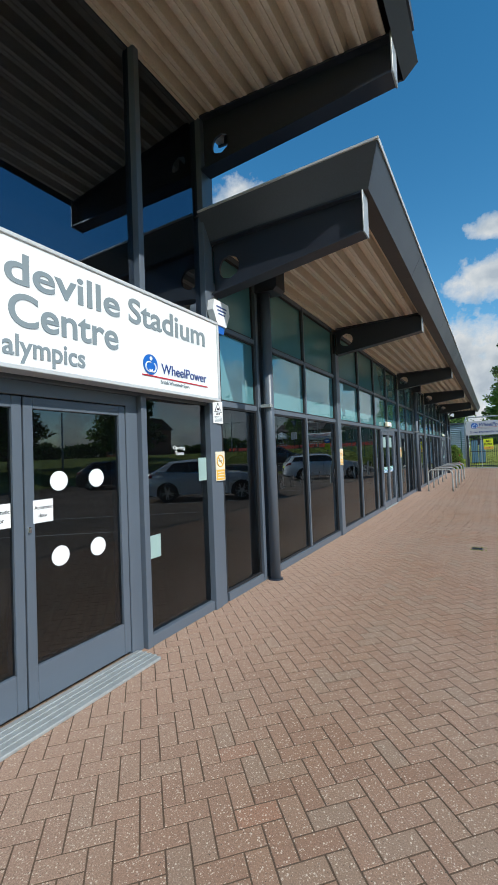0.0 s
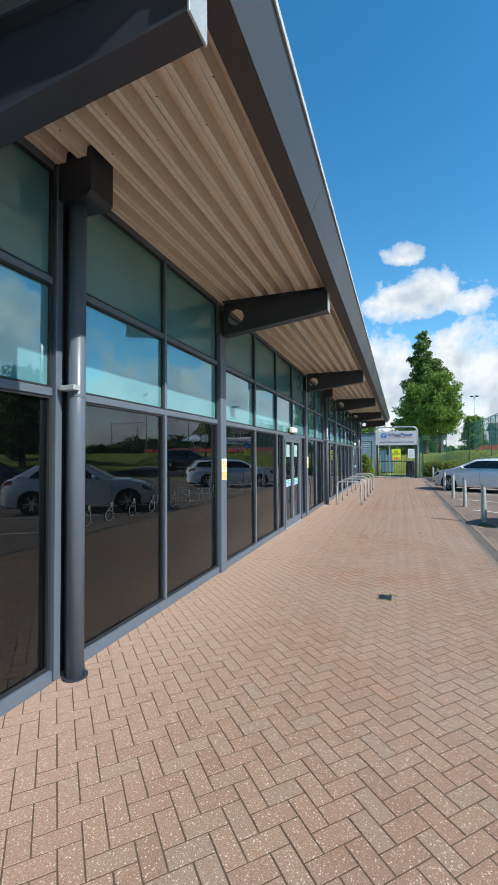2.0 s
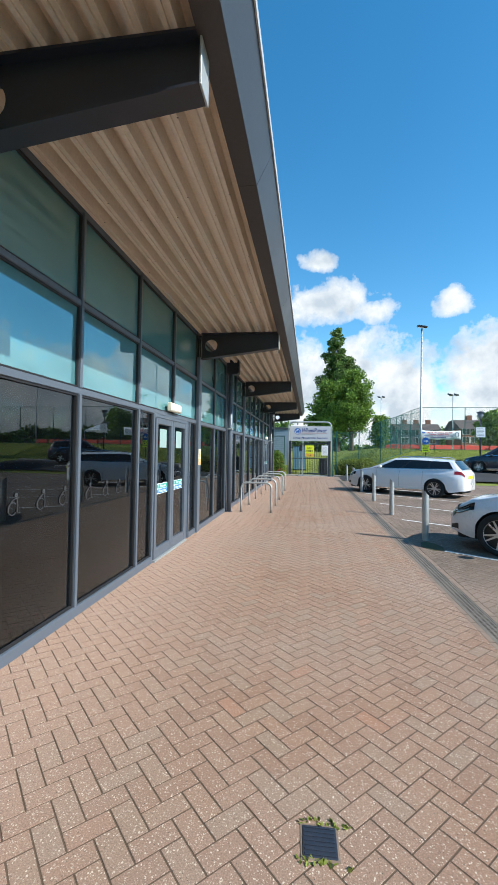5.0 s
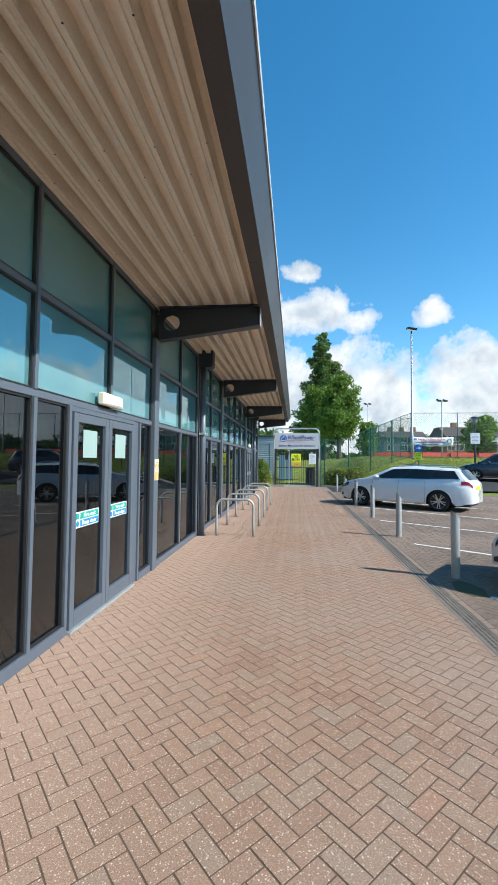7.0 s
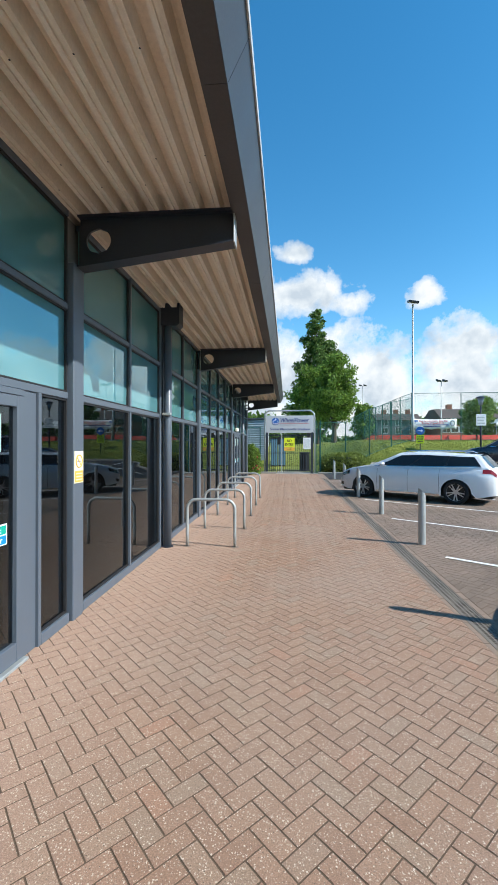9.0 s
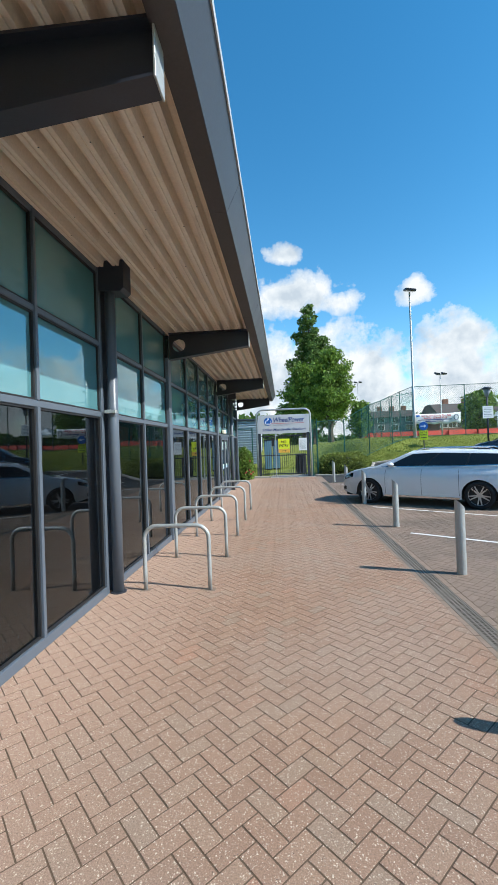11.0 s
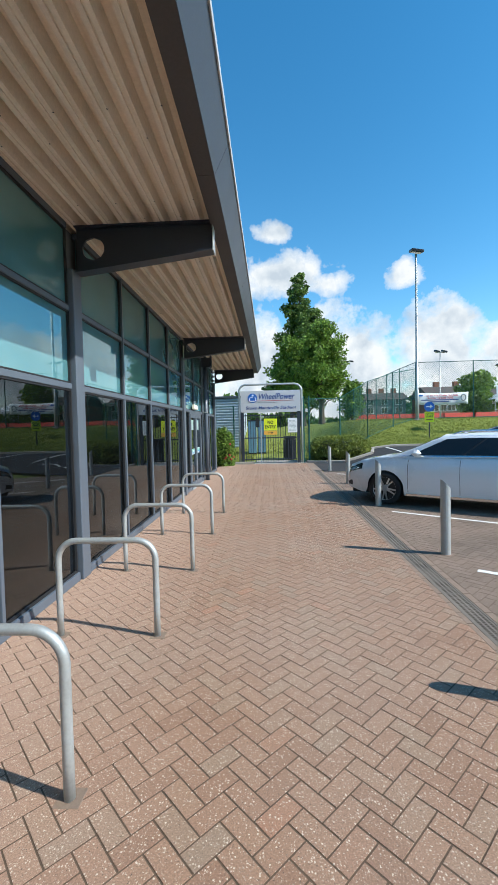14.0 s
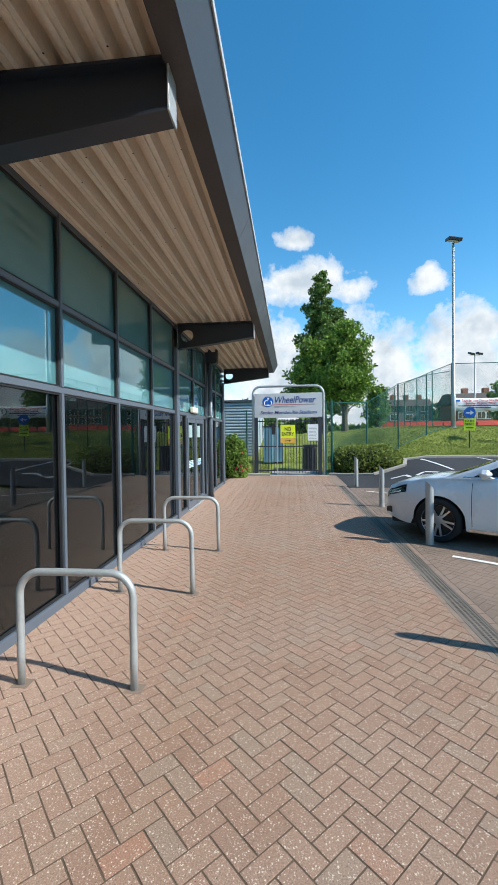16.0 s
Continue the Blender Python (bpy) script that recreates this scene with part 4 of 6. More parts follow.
# ---- car park: drain, kerbs, lines, bollards, stands ----
drain = tagged(empty("drain_channel", pose(0, 0, 0)), "narrow slotted drain channel along the paving", "drain")
for a, b in ((1.53, 1.578), (1.766, 1.83)):
    for k in range(166):
        y0 = -4 + k * 0.1995
        part("edge_block", bx(a, b - 0.002, y0 + 0.003, y0 + 0.196, -0.05, random.uniform(-0.002, 0.001), 0), M_EDGING, drain)
part("channel", bx(1.60, 1.744, -4, 29.1, -0.06, -0.014, 0), M_SEAL, drain)
for a in (1.580, 1.744):
    part("channel_rim", bx(a, a + 0.020, -4, 29.1, -0.05, -0.001, 0.002), M_GRATE, drain, "rusty iron rim of the channel")
vs, fs = [], []


def grate_bar(x0, x1, y0, y1, z0=-0.02, z1=-0.005):
    k = len(vs)
    for z in (z0, z1):
        vs.extend([(x0, y0, z), (x1, y0, z), (x1, y1, z), (x0, y1, z)])
    fs.extend([(k + 4, k + 5, k + 6, k + 7), (k, k + 1, k + 5, k + 4), (k + 1, k + 2, k + 6, k + 5), (k + 2, k + 3, k + 7, k + 6), (k + 3, k, k + 4, k + 7)])


for k in range(1100):
    grate_bar(1.602, 1.742, -3.98 + k * 0.03, -3.98 + k * 0.03 + 0.013)
for x in (1.602, 1.645, 1.686, 1.727):
    grate_bar(x, x + 0.015, -3.98, 29.0, -0.02, -0.0045)
g = tagged(new("grating", mesh_of("grating", vs, fs, M_GRATE)), kind="stuff")
g.parent = drain


def bollard(y, x=2.11):
    root = tagged(empty("bollard", pose(x, y, 0, 0, 0, random.uniform(-8, 8))), "galvanised steel bollard with a slanted top", "bollard", "car park bollards")
    bm = bmesh.new()
    seg, r = 20, 0.057
    lo = [bm.verts.new((r * math.cos(2 * math.pi * k / seg), r * math.sin(2 * math.pi * k / seg), 0)) for k in range(seg)]
    hi = [bm.verts.new((v.co.x, v.co.y, 0.86 - v.co.x * 1.05)) for v in lo]
    for k in range(seg):
        bm.faces.new((lo[k], lo[(k + 1) % seg], hi[(k + 1) % seg], hi[k]))
    bm.faces.new(hi)
    part("tube", bm, M_GALV, root)
    part("footing", tube([(0, 0, -0.01), (0, 0, 0.004)], 0.085, 16), M_EDGING, root)


for y in (13.11, 16.2, 19.15, 22.3, 25.47, 29.0):
    bollard(y)

stand0 = None
for y in (15.72, 17.14, 18.62, 20.22, 21.78):
    if stand0 is None:
        stand0 = tagged(empty("cycle_stand", pose(-1.30, y, 0)), "galvanised hooped cycle stand set in the paving", "cycle stand", "cycle stands")
        w, h, r = 0.385, 0.75, 0.15
        path = [(-w, 0, 0)] + [(-w, 0, z) for z in (0.2, 0.4)] + [(-w + r - r * math.cos(a), 0, h - r + r * math.sin(a)) for a in [math.pi / 2 * k / 8 for k in range(9)]]
        path += [(-px, 0, pz) for px, _, pz in path[::-1]]
        part("hoop", tube(path, 0.0245, 14), M_GALV, stand0, smooth=True)
        for s in (-1, 1):
            part("footing", bx(s * w - 0.055, s * w + 0.06, -0.05, 0.055, -0.02, 0.003, 0.002), M_EDGING, stand0)
    else:
        copy_thing(stand0, pose(-1.30, y, 0))

cover = tagged(empty("access_cover", pose(0.09, 6.94, 0, 0, 0, 2)), "small square iron access cover set in the paving", "access cover")
part("frame", bx(-0.078, 0.078, -0.078, 0.078, -0.02, 0.003, 0.003), M_EDGING, cover)
lid = part("lid", bx(-0.068, 0.068, -0.068, 0.068, -0.01, 0.006, 0.002), M_STEEL, cover)
for k in range(7):
    part("rib", bx(-0.06, 0.06, -0.06 + k * 0.019, -0.052 + k * 0.019, 0.006, 0.009, 0.001), M_STEEL, lid)


def strip(name, a, b, w, z, mat, label, cat):
    a, b = Vector((*a, 0)), Vector((*b, 0))
    n = Vector((-(b - a).y, (b - a).x, 0)).normalized() * w / 2
    steps = 14
    vs, fs = [], []
    for k in range(steps + 1):
        p = a.lerp(b, k / steps)
        for s in (-1, 1):
            q = p + n * s
            vs.append((q.x, q.y, ramp_height(q.x, q.y) + z))
    for k in range(steps):
        fs.append((2 * k, 2 * k + 1, 2 * k + 3, 2 * k + 2))
    return tagged(new(name, mesh_of(name, vs, fs, mat)), label, cat, kind="structure")


for k, y in enumerate((6.1, 9.2, 12.3, 15.42, 18.55, 21.70, 24.8, 27.9)):
    strip("bay_line", (2.2, y), (2.2 + 4.0, y - 4.0 * 0.74), 0.085, 0.0075, M_PAINTLINE, "worn white parking bay line", "road marking")
strip("bay_line", (5.2, 32.9), (5.52, 30.5), 0.10, 0.010, M_PAINTLINE, "worn white parking bay line", "road marking")
strip("bay_line", (7.45, 33.2), (8.1, 30.2), 0.10, 0.010, M_PAINTLINE, "worn white parking bay line", "road marking")
for a, b in (((3.5, 30.5), (4.0, 30.65)), ((4.0, 30.65), (4.05, 30.2)), ((4.25, 30.25), (4.6, 30.55)), ((4.6, 30.55), (4.95, 30.2))):
    strip("painted_stroke", a, b, 0.12, 0.012, M_PAINTLINE, "worn white painted stroke on the tarmac", "road marking")
strip("bay_line", (10.2, 33.2), (12.4, 30.1), 0.10, 0.010, M_PAINTLINE, "worn white parking bay line", "road marking")
part("dirt_patch", prism([(1.98, 12.9), (1.9, 12.55), (2.02, 12.3), (2.2, 12.35), (2.26, 12.6), (2.2, 12.85), (2.1, 12.97)], "z", 0.0, 0.004), M_MOSS)
tagged(bpy.data.objects["dirt_patch"], "mossy dirt at the edge of the car park", "moss", kind="structure")


def kerb_run(pts, name, label):
    root = tagged(empty(name), label, "kerb", kind="structure")
    for a, b in zip(pts, pts[1:]):
        a, b = Vector((*a, 0)), Vector((*b, 0))
        d = (b - a).normalized()
        k, n = max(1, round((b - a).length / 0.9)), Vector((-d.y, d.x, 0)) * 0.065
        for i in range(k):
            p, q = a.lerp(b, i / k) + d * 0.004, a.lerp(b, (i + 1) / k) - d * 0.004
            bm = bmesh.new()
            rows = []
            for e in (p, q):
                z = ramp_height(e.x, e.y)
                rows.append([bm.verts.new((*(e + n * s).to_2d(), z + h)) for s, h in ((-1, -0.05), (-1, 0.075), (-0.7, 0.095), (1, 0.095), (1, -0.05))])
            for j in range(5):
                bm.faces.new((rows[0][j], rows[0][(j + 1) % 5], rows[1][(j + 1) % 5], rows[1][j]))
            bm.faces.new(rows[0][::-1])
            bm.faces.new(rows[1])
            part("kerb_stone", bm, M_KERB, root)


kerb_run([(1.6, 32.45), (3.2, 32.0), (4.4, 32.2), (4.7, 33.3), (17.5, 33.45)], "kerb_1", "pale concrete kerb stones along the grass")
kerb_run([(-2.3, 32.4), (-0.7, 32.4)], "kerb_2", "pale concrete kerb beside the gate")
tagged(part("gate_apron", bx(-0.7, 1.6, 32.2, 36.0, -0.05, 0.006, 0), M_KERB), "pale concrete strip under the gate", "paving", kind="structure")


# ---- cars ----
def patch(surf, u0, u1, v0, v1, nu, nv, off, bm=None):
    """A thin plate that follows a surface of two parameters, off metres proud of it."""
    bm = bm or bmesh.new()
    e = 1e-3
    grid = []
    for j in range(nv + 1):
        row = []
        for i in range(nu + 1):
            u, v = u0 + (u1 - u0) * i / nu, v0 + (v1 - v0) * j / nv
            p = surf(u, v)
            nrm = (surf(u + e, v) - surf(u - e, v)).cross(surf(u, v + e) - surf(u, v - e)).normalized()
            if nrm.dot(Vector((0, p.y, 0.25))) < 0 and abs(p.y) > 0.2:
                nrm = -nrm
            elif abs(p.y) <= 0.2 and nrm.z < 0:
                nrm = -nrm
            row.append(bm.verts.new(p + nrm * off))
        grid.append(row)
    for j in range(nv):
        for i in range(nu):
            bm.faces.new((grid[j][i], grid[j][i + 1], grid[j + 1][i + 1], grid[j + 1][i]))
    return bm


def lerp_list(pts, x):
    for (a, va), (b, vb) in zip(pts, pts[1:]):
        if x <= b:
            t = smooth01((x - a) / (b - a))
            return va + (vb - va) * min(1, max(0, t))
    return pts[-1][1]


def make_wheel(parent, x, y, r, w, spokes=10):
    hub = empty("wheel", pose(x, y, r))
    hub.parent = parent
    s = 1 if y > 0 else -1
    bm = bmesh.new()
    prof = [(r * 0.70, -w / 2), (r * 0.93, -w / 2), (r, -w * 0.36), (r, w * 0.36), (r * 0.93, w / 2), (r * 0.72, w / 2), (r * 0.70, w * 0.2)]
    seg = 36
    rings = [[bm.verts.new((pr * math.cos(2 * math.pi * k / seg), s * pw, pr * math.sin(2 * math.pi * k / seg))) for k in range(seg)] for pr, pw in prof]
    for a, b in zip(rings, rings[1:]):
        for k in range(seg):
            bm.faces.new((a[k], a[(k + 1) % seg], b[(k + 1) % seg], b[k]))
    part("tyre", bm, M_TYRE, hub, smooth=True)
    bm = bmesh.new()
    prism(disc(0, 0, r * 0.70, 36), "y", s * w * 0.05, s * w * 0.12, bm)
    part("brake_disc", bm, M_BLACK, hub)
    bm = bmesh.new()
    sweep(bm, [(r * 0.74 * math.cos(2 * math.pi * k / 36), s * w * 0.42, r * 0.74 * math.sin(2 * math.pi * k / 36)) for k in range(37)], 0.013, 6, False)
    for k in range(spokes):
        a = 2 * math.pi * k / spokes + (0.12 if k % 2 else -0.12)
        d, t = Vector((math.cos(a), 0, math.sin(a))), Vector((-math.sin(a), 0, math.cos(a)))
        q = []
        for rr, hw, dep in ((0.05, 0.016, 0.34), (r * 0.73, 0.011, 0.42)):
            for sd in (-1, 1):
                q.append((d * rr + t * hw * sd, dep))
        vs = [bm.verts.new((p.x, s * w * dep, p.z)) for p, dep in q] + [bm.verts.new((p.x, s * w * (dep - 0.12), p.z)) for p, dep in q]
        for f in ((0, 1, 3, 2), (4, 6, 7, 5), (0, 2, 6, 4), (1, 5, 7, 3)):
            bm.faces.new([vs[i] for i in f])
    prism(disc(0, 0, 0.06, 20), "y", s * w * 0.22, s * w * 0.40, bm)
    part("rim", bm, M_RIM, hub)
    return hub


def make_car(m, paint, label, L=4.55, W=1.80, H=1.44, wb=2.66, estate=True, r=0.325, group="parked cars"):
    root = tagged(empty("car", m), label, "car", group)
    hl, hw = L / 2, W / 2
    xf, xr = wb / 2 + 0.02, -wb / 2 + 0.02
    deckz = [(-hl, 0.86), (-hl + 0.15, 1.00), (-hl + 0.5, 1.03), (-0.6, 0.99), (hl * 0.50, 0.97), (hl * 0.64, 0.93), (hl * 0.82, 0.86), (hl - 0.12, 0.77), (hl, 0.60)]
    if not estate:
        deckz = [(-hl, 0.80), (-hl + 0.15, 0.98), (-hl + 0.5, 1.03), (-0.6, 0.98), (hl * 0.40, 0.94), (hl * 0.55, 0.93), (hl * 0.80, 0.83), (hl - 0.14, 0.71), (hl, 0.54)]

    def plan(x):
        t = abs(x) / hl
        return hw * (1 - (0.40 if x > 0 else 0.26) * t ** (6 if x > 0 else 9) - 0.05 * t ** 2)

    def low(x):
        z = 0.21 + 0.07 * smooth01((abs(x) - hl * 0.8) / (hl * 0.2))
        for xw in (xf, xr):
            R = r + 0.055
            if abs(x - xw) < R:
                z = max(z, r + math.sqrt(R * R - (x - xw) ** 2) * 0.98 - 0.01)
        return z

    def side(x, v, s=1):
        x = min(hl - 0.001, max(-hl + 0.001, x))
        z0, z1 = low(x), lerp_list(deckz, x)
        z = z0 + (z1 - z0) * v
        q = (z - 0.21) / max(0.2, z1 - 0.21)
        k = 0.955 + 0.045 * math.sin(math.pi * min(1, q * 1.05)) - 0.075 * smooth01((q - 0.72) / 0.28)
        return Vector((x, s * plan(x) * k, z))

    xs = sorted({round(-hl + L * i / 46, 4) for i in range(47)} | {round(xw + (r + 0.055) * math.cos(math.pi * k / 12), 4) for xw in (xf, xr) for k in range(13)})
    NV = 8
    bm = bmesh.new()
    rows = {}
    for s in (1, -1):
        rows[s] = [[bm.verts.new(side(x, j / NV, s)) for j in range(NV + 1)] for x in xs]
        for a, b in zip(rows[s], rows[s][1:]):
            for j in range(NV):
                bm.faces.new((a[j], b[j], b[j + 1], a[j + 1]))
    NT = 6
    tops = []
    for i, x in enumerate(xs):
        a, b = rows[1][i][NV], rows[-1][i][NV]
        mid = [bm.verts.new(a.co.lerp(b.co, k / NT) + Vector((0, 0, 0.035 * math.sin(math.pi * k / NT)))) for k in range(1, NT)]
        tops.append([a] + mid + [b])
    for a, b in zip(tops, tops[1:]):
        for k in range(NT):
            bm.faces.new((a[k], a[k + 1], b[k + 1], b[k]))
    for i in (0, -1):
        loop = rows[1][i] + tops[i][1:-1] + rows[-1][i][::-1]
        bm.faces.new(loop)
    body = part("body", bm, paint, root, smooth=True)
    part("underbody", bx(-hl + 0.12, hl - 0.12, -hw * 0.62, hw * 0.62, 0.17, 0.72, 0.02), M_BLACK, root)
    # cabin
    xa, xb = hl * (0.57 if estate else 0.43), hl * (0.15 if estate else 0.0)
    xc, xd = (-hl + 0.42, -hl + 0.10) if estate else (-hl + 0.85, -hl + 0.22)
    rz = [(xd - 0.1, H - 0.16), (xc, H - 0.05), (-0.3, H), (xb, H - 0.025), (xa, H - 0.10)]

    def cabin(u, v, s=1):
        x0, x1 = xa + (xb - xa) * v, xd + (xc - xd) * v
        x = x0 + (x1 - x0) * u
        zb = lerp_list(deckz, x) - 0.02
        z = zb + (lerp_list(rz, x) - 0.045 - zb) * v
        y = plan(x) * (0.90 - 0.20 * v - 0.03 * v * v)
        return Vector((x, s * y, z))

    bm = bmesh.new()
    NU, NW = 26, 6
    cs = {}
    for s in (1, -1):
        cs[s] = [[bm.verts.new(cabin(i / NU, j / NW, s)) for j in range(NW + 1)] for i in range(NU + 1)]
        for a, b in zip(cs[s], cs[s][1:]):
            for j in range(NW):
                bm.faces.new((a[j], b[j], b[j + 1], a[j + 1]))

    def across(p, q, k, h):
        return p.lerp(q, k) + Vector((0, 0, h * (1 - (2 * k - 1) ** 2)))

    top = []
    for i in range(NU + 1):
        a, b = cs[1][i][NW], cs[-1][i][NW]
        top.append([a] + [bm.verts.new(across(a.co, b.co, k / 6, 0.05)) for k in range(1, 6)] + [b])
    for a, b in zip(top, top[1:]):
        for k in range(6):
            bm.faces.new((a[k], a[k + 1], b[k + 1], b[k]))
    for i in (0, NU):
        for j in range(NW):
            bm.faces.new((cs[1][i][j], cs[1][i][j + 1], cs[-1][i][j + 1], cs[-1][i][j]))
    cab = part("cabin", bm, paint, root, smooth=True)
    spans = ((0.09, 0.37), (0.385, 0.665), (0.68, 0.93)) if estate else ((0.12, 0.46), (0.50, 0.82))
    for s in (1, -1):
        part("pillar_trim", patch(lambda u, v, s=s: cabin(u, v, s), spans[0][0], spans[-1][1] - 0.01, 0.11, 0.90, 20, 4, 0.003), M_BLACK, root)
        for u0, u1 in spans:
            part("side_window", patch(lambda u, v, s=s: cabin(u, v, s), u0, u1, 0.11, 0.90, 8, 4, 0.006), M_CARGLASS, root)
        part("window_trim", patch(lambda u, v, s=s: cabin(u, v, s), 0.06, 0.93, 0.05, 0.10, 14, 1, 0.009), M_CHROME, root)
        hd = part("headlamp", patch(lambda u, v, s=s: side(u, v + 0.10 * (hl - u - 0.06), s), hl - 0.42, hl - 0.05, 0.70, 0.88, 10, 3, 0.006), M_CARGLASS, root, "dark glass headlamp")
        for v0, v1 in ((0.73, 0.76), (0.80, 0.83)):
            part("lamp_strip", patch(lambda u, v, s=s: side(u, v + 0.10 * (hl - u - 0.06), s), hl - 0.34, hl - 0.09, v0, v1, 8, 1, 0.010), M_CHROME, hd)
        part("reflector", patch(lambda u, v, s=s: side(u, v + 0.10 * (hl - u - 0.06), s), hl - 0.24, hl - 0.15, 0.74, 0.84, 4, 3, 0.009), M_LAMPCLEAR, hd)
        part("side_crease", patch(lambda u, v, s=s: side(u, v, s), xr + 0.45, xf - 0.50, 0.62, 0.635, 14, 1, 0.008), paint, root)
        part("tail_lamp", patch(lambda u, v, s=s: side(u, v, s), -hl + 0.03, -hl + 0.33, 0.80, 0.94, 8, 3, 0.006), M_LAMPRED, root)
        part("fog_lamp", patch(lambda u, v, s=s: side(u, v, s), hl - 0.16, hl - 0.03, 0.12, 0.32, 3, 2, 0.006), M_BLACK, root)
        part("sill", patch(lambda u, v, s=s: side(u, v, s), xr + 0.42, xf - 0.42, 0.0, 0.06, 10, 1, 0.012), M_CHROME, root)
        for xd_ in (xf - 0.46, xf - 1.38, xr + 0.42):
            part("door_gap", patch(lambda u, v, s=s: side(u, v, s), xd_, xd_ + 0.008, 0.10, 0.97, 1, 8, 0.002), M_SEAL, root)
        for xh in (xf - 1.34, xr + 0.30):
            part("door_handle", patch(lambda u, v, s=s: side(u, v, s), xh, xh + 0.20, 0.77, 0.80, 4, 1, 0.02), paint, root)
        mir = part("mirror", box(bmesh.new(), xa - (0.66 if estate else 0.60), xa - (0.50 if estate else 0.44), s * hw * 0.93, s * (hw + 0.12), 0.985, 1.105, 0.05), paint, root)
        part("arch_liner", bx(xf - r - 0.02, xf + r + 0.02, s * hw * 0.60, s * hw * 0.62, 0.2, r * 2.1, 0), M_BLACK, root)
        if estate:
            part("roof_rail", tube([(xb - 0.2, s * hw * 0.60, H - 0.02), (xb - 0.35, s * hw * 0.60, H + 0.035), (xc + 0.4, s * hw * 0.60, H + 0.03), (xc + 0.25, s * hw * 0.60, H - 0.03)], 0.014, 8), M_CHROME, root)

    def screen(u, v, at):
        a, b = cabin(at, v, 1), cabin(at, v, -1)
        return across(a, b, u, 0.03)

    for at, d in ((0.0, 0.006), (1.0, -0.006)):
        bm = bmesh.new()
        g = [[bm.verts.new(screen(0.06 + 0.88 * i / 8, 0.08 + 0.84 * j / 4, at) + Vector((d * 1.4, 0, 0.008))) for i in range(9)] for j in range(5)]
        for j in range(4):
            for i in range(8):
                bm.faces.new((g[j][i], g[j][i + 1], g[j + 1][i + 1], g[j + 1][i]))
        part("windscreen" if at == 0 else "rear_window", bm, M_CARGLASS, root)
    gr = part("grille", bx(hl - 0.05, hl + 0.012, -0.42, 0.42, 0.36, 0.52, 0.01), M_BLACK, root)
    part("number_plate", bx(-hl - 0.014, -hl + 0.02, -0.26, 0.26, 0.70, 0.81, 0.002), M_YELLOW, root, "yellow rear number plate")
    part("number_plate", bx(hl + 0.0, hl + 0.02, -0.26, 0.26, 0.30, 0.41, 0.002), M_WHITE, root, "white front number plate")
    for xw in (xf, xr):
        for s in (1, -1):
            make_wheel(root, xw, s * (hw - 0.115), r, 0.21)
    return root


def park(contact, heading, L, W, wb, z=0.0):
    """Pose of a car whose left front wheel stands at contact; heading in degrees from +x."""
    d = Vector((math.cos(radians(heading)), math.sin(radians(heading)), 0))
    lft = Vector((-d.y, d.x, 0))
    c = Vector((*contact, z)) - d * (wb / 2 + 0.02) - lft * (W / 2 - 0.06)
    return pose(c.x, c.y, z, 0, 0, heading)


make_car(park((2.28, 22.45), 146, 4.55, 1.80, 2.66), M_CARWHITE, "white estate car with dark windows parked in a bay", 4.55, 1.80, 1.41)
make_car(park((2.95, 12.12), 147, 4.2, 1.76, 2.55), M_CARWHITE, "white hatchback car with multi-spoke alloy wheels, parked", 4.2, 1.76, 1.44, 2.55, False)
make_car(pose(11.6, 32.2, ramp_height(11.6, 32.2), 0, 0, 160), M_CARDARK, "dark blue car parked below the grass bank", 4.3, 1.8, 1.55, 2.6, True)
make_car(pose(12.6, 15.5, 0, 0, 0, 150), M_CARDARK, "black car parked across the car park", 4.3, 1.8, 1.5, 2.6, False)


# ---- gate ----
GY = 32.55
gate = tagged(empty("gate", pose(0, GY, 0)), "grey steel gate under a stadium name board, closed", "gate")
w0, w1, gh, gr_ = -1.36, 1.42, 3.52, 0.32
path = [(w0, 0, 0), (w0, 0, 1.5)] + [(w0 + gr_ - gr_ * math.cos(a), 0, gh - gr_ + gr_ * math.sin(a)) for a in [math.pi / 2 * k / 8 for k in range(9)]]
path += [(w1 - gr_ + gr_ * math.sin(a), 0, gh - gr_ + gr_ * math.cos(a)) for a in [math.pi / 2 * k / 8 for k in range(9)]] + [(w1, 0, 1.5), (w1, 0, 0)]
part("arch", tube(path, 0.045, 14), M_GALV, gate, smooth=True)
for x0, x1 in ((w0 + 0.06, w0 + 0.20), (w1 - 0.22, w1 - 0.08)):
    part("gate_post", bx(x0, x1, -0.06, 0.06, 0, 2.3), M_STEEL, gate)
for z in (0.16, 1.12, 2.12):
    part("gate_rail", bx(w0 + 0.21, w1 - 0.23, -0.02, 0.02, z, z + 0.045), M_STEEL, gate)
for k in range(21):
    x = w0 + 0.27 + k * (w1 - w0 - 0.56) / 20
    part("gate_bar", bx(x - 0.011, x + 0.011, -0.011, 0.011, 0.08, 2.22, 0.002), M_STEEL, gate)
part("latch_post", bx(-0.43, -0.38, -0.03, 0.03, 0.0, 2.25), M_GALV, gate)
part("lock_box", bx(-0.62, -0.47, -0.05, 0.02, 1.62, 2.05), M_BLACK, gate)
board = part("name_board", bx(-1.29, 1.36, -0.06, -0.02, 2.27, 3.24, 0.006), M_SIGNGREY, gate, "silver grey name board with blue lettering")
lg = pose(-0.76, -0.064, 2.91) @ FACE_S
logo(board, lg, 0.42)
lettering("lettering", "WheelPower", 0.36, M_BLUE, pose(-0.48, -0.064, 2.86) @ FACE_S, board, 0.005, 0.25, 1.60)
bm = box(bmesh.new(), -0.96, 1.10, -0.066, -0.063, 2.785, 2.80)
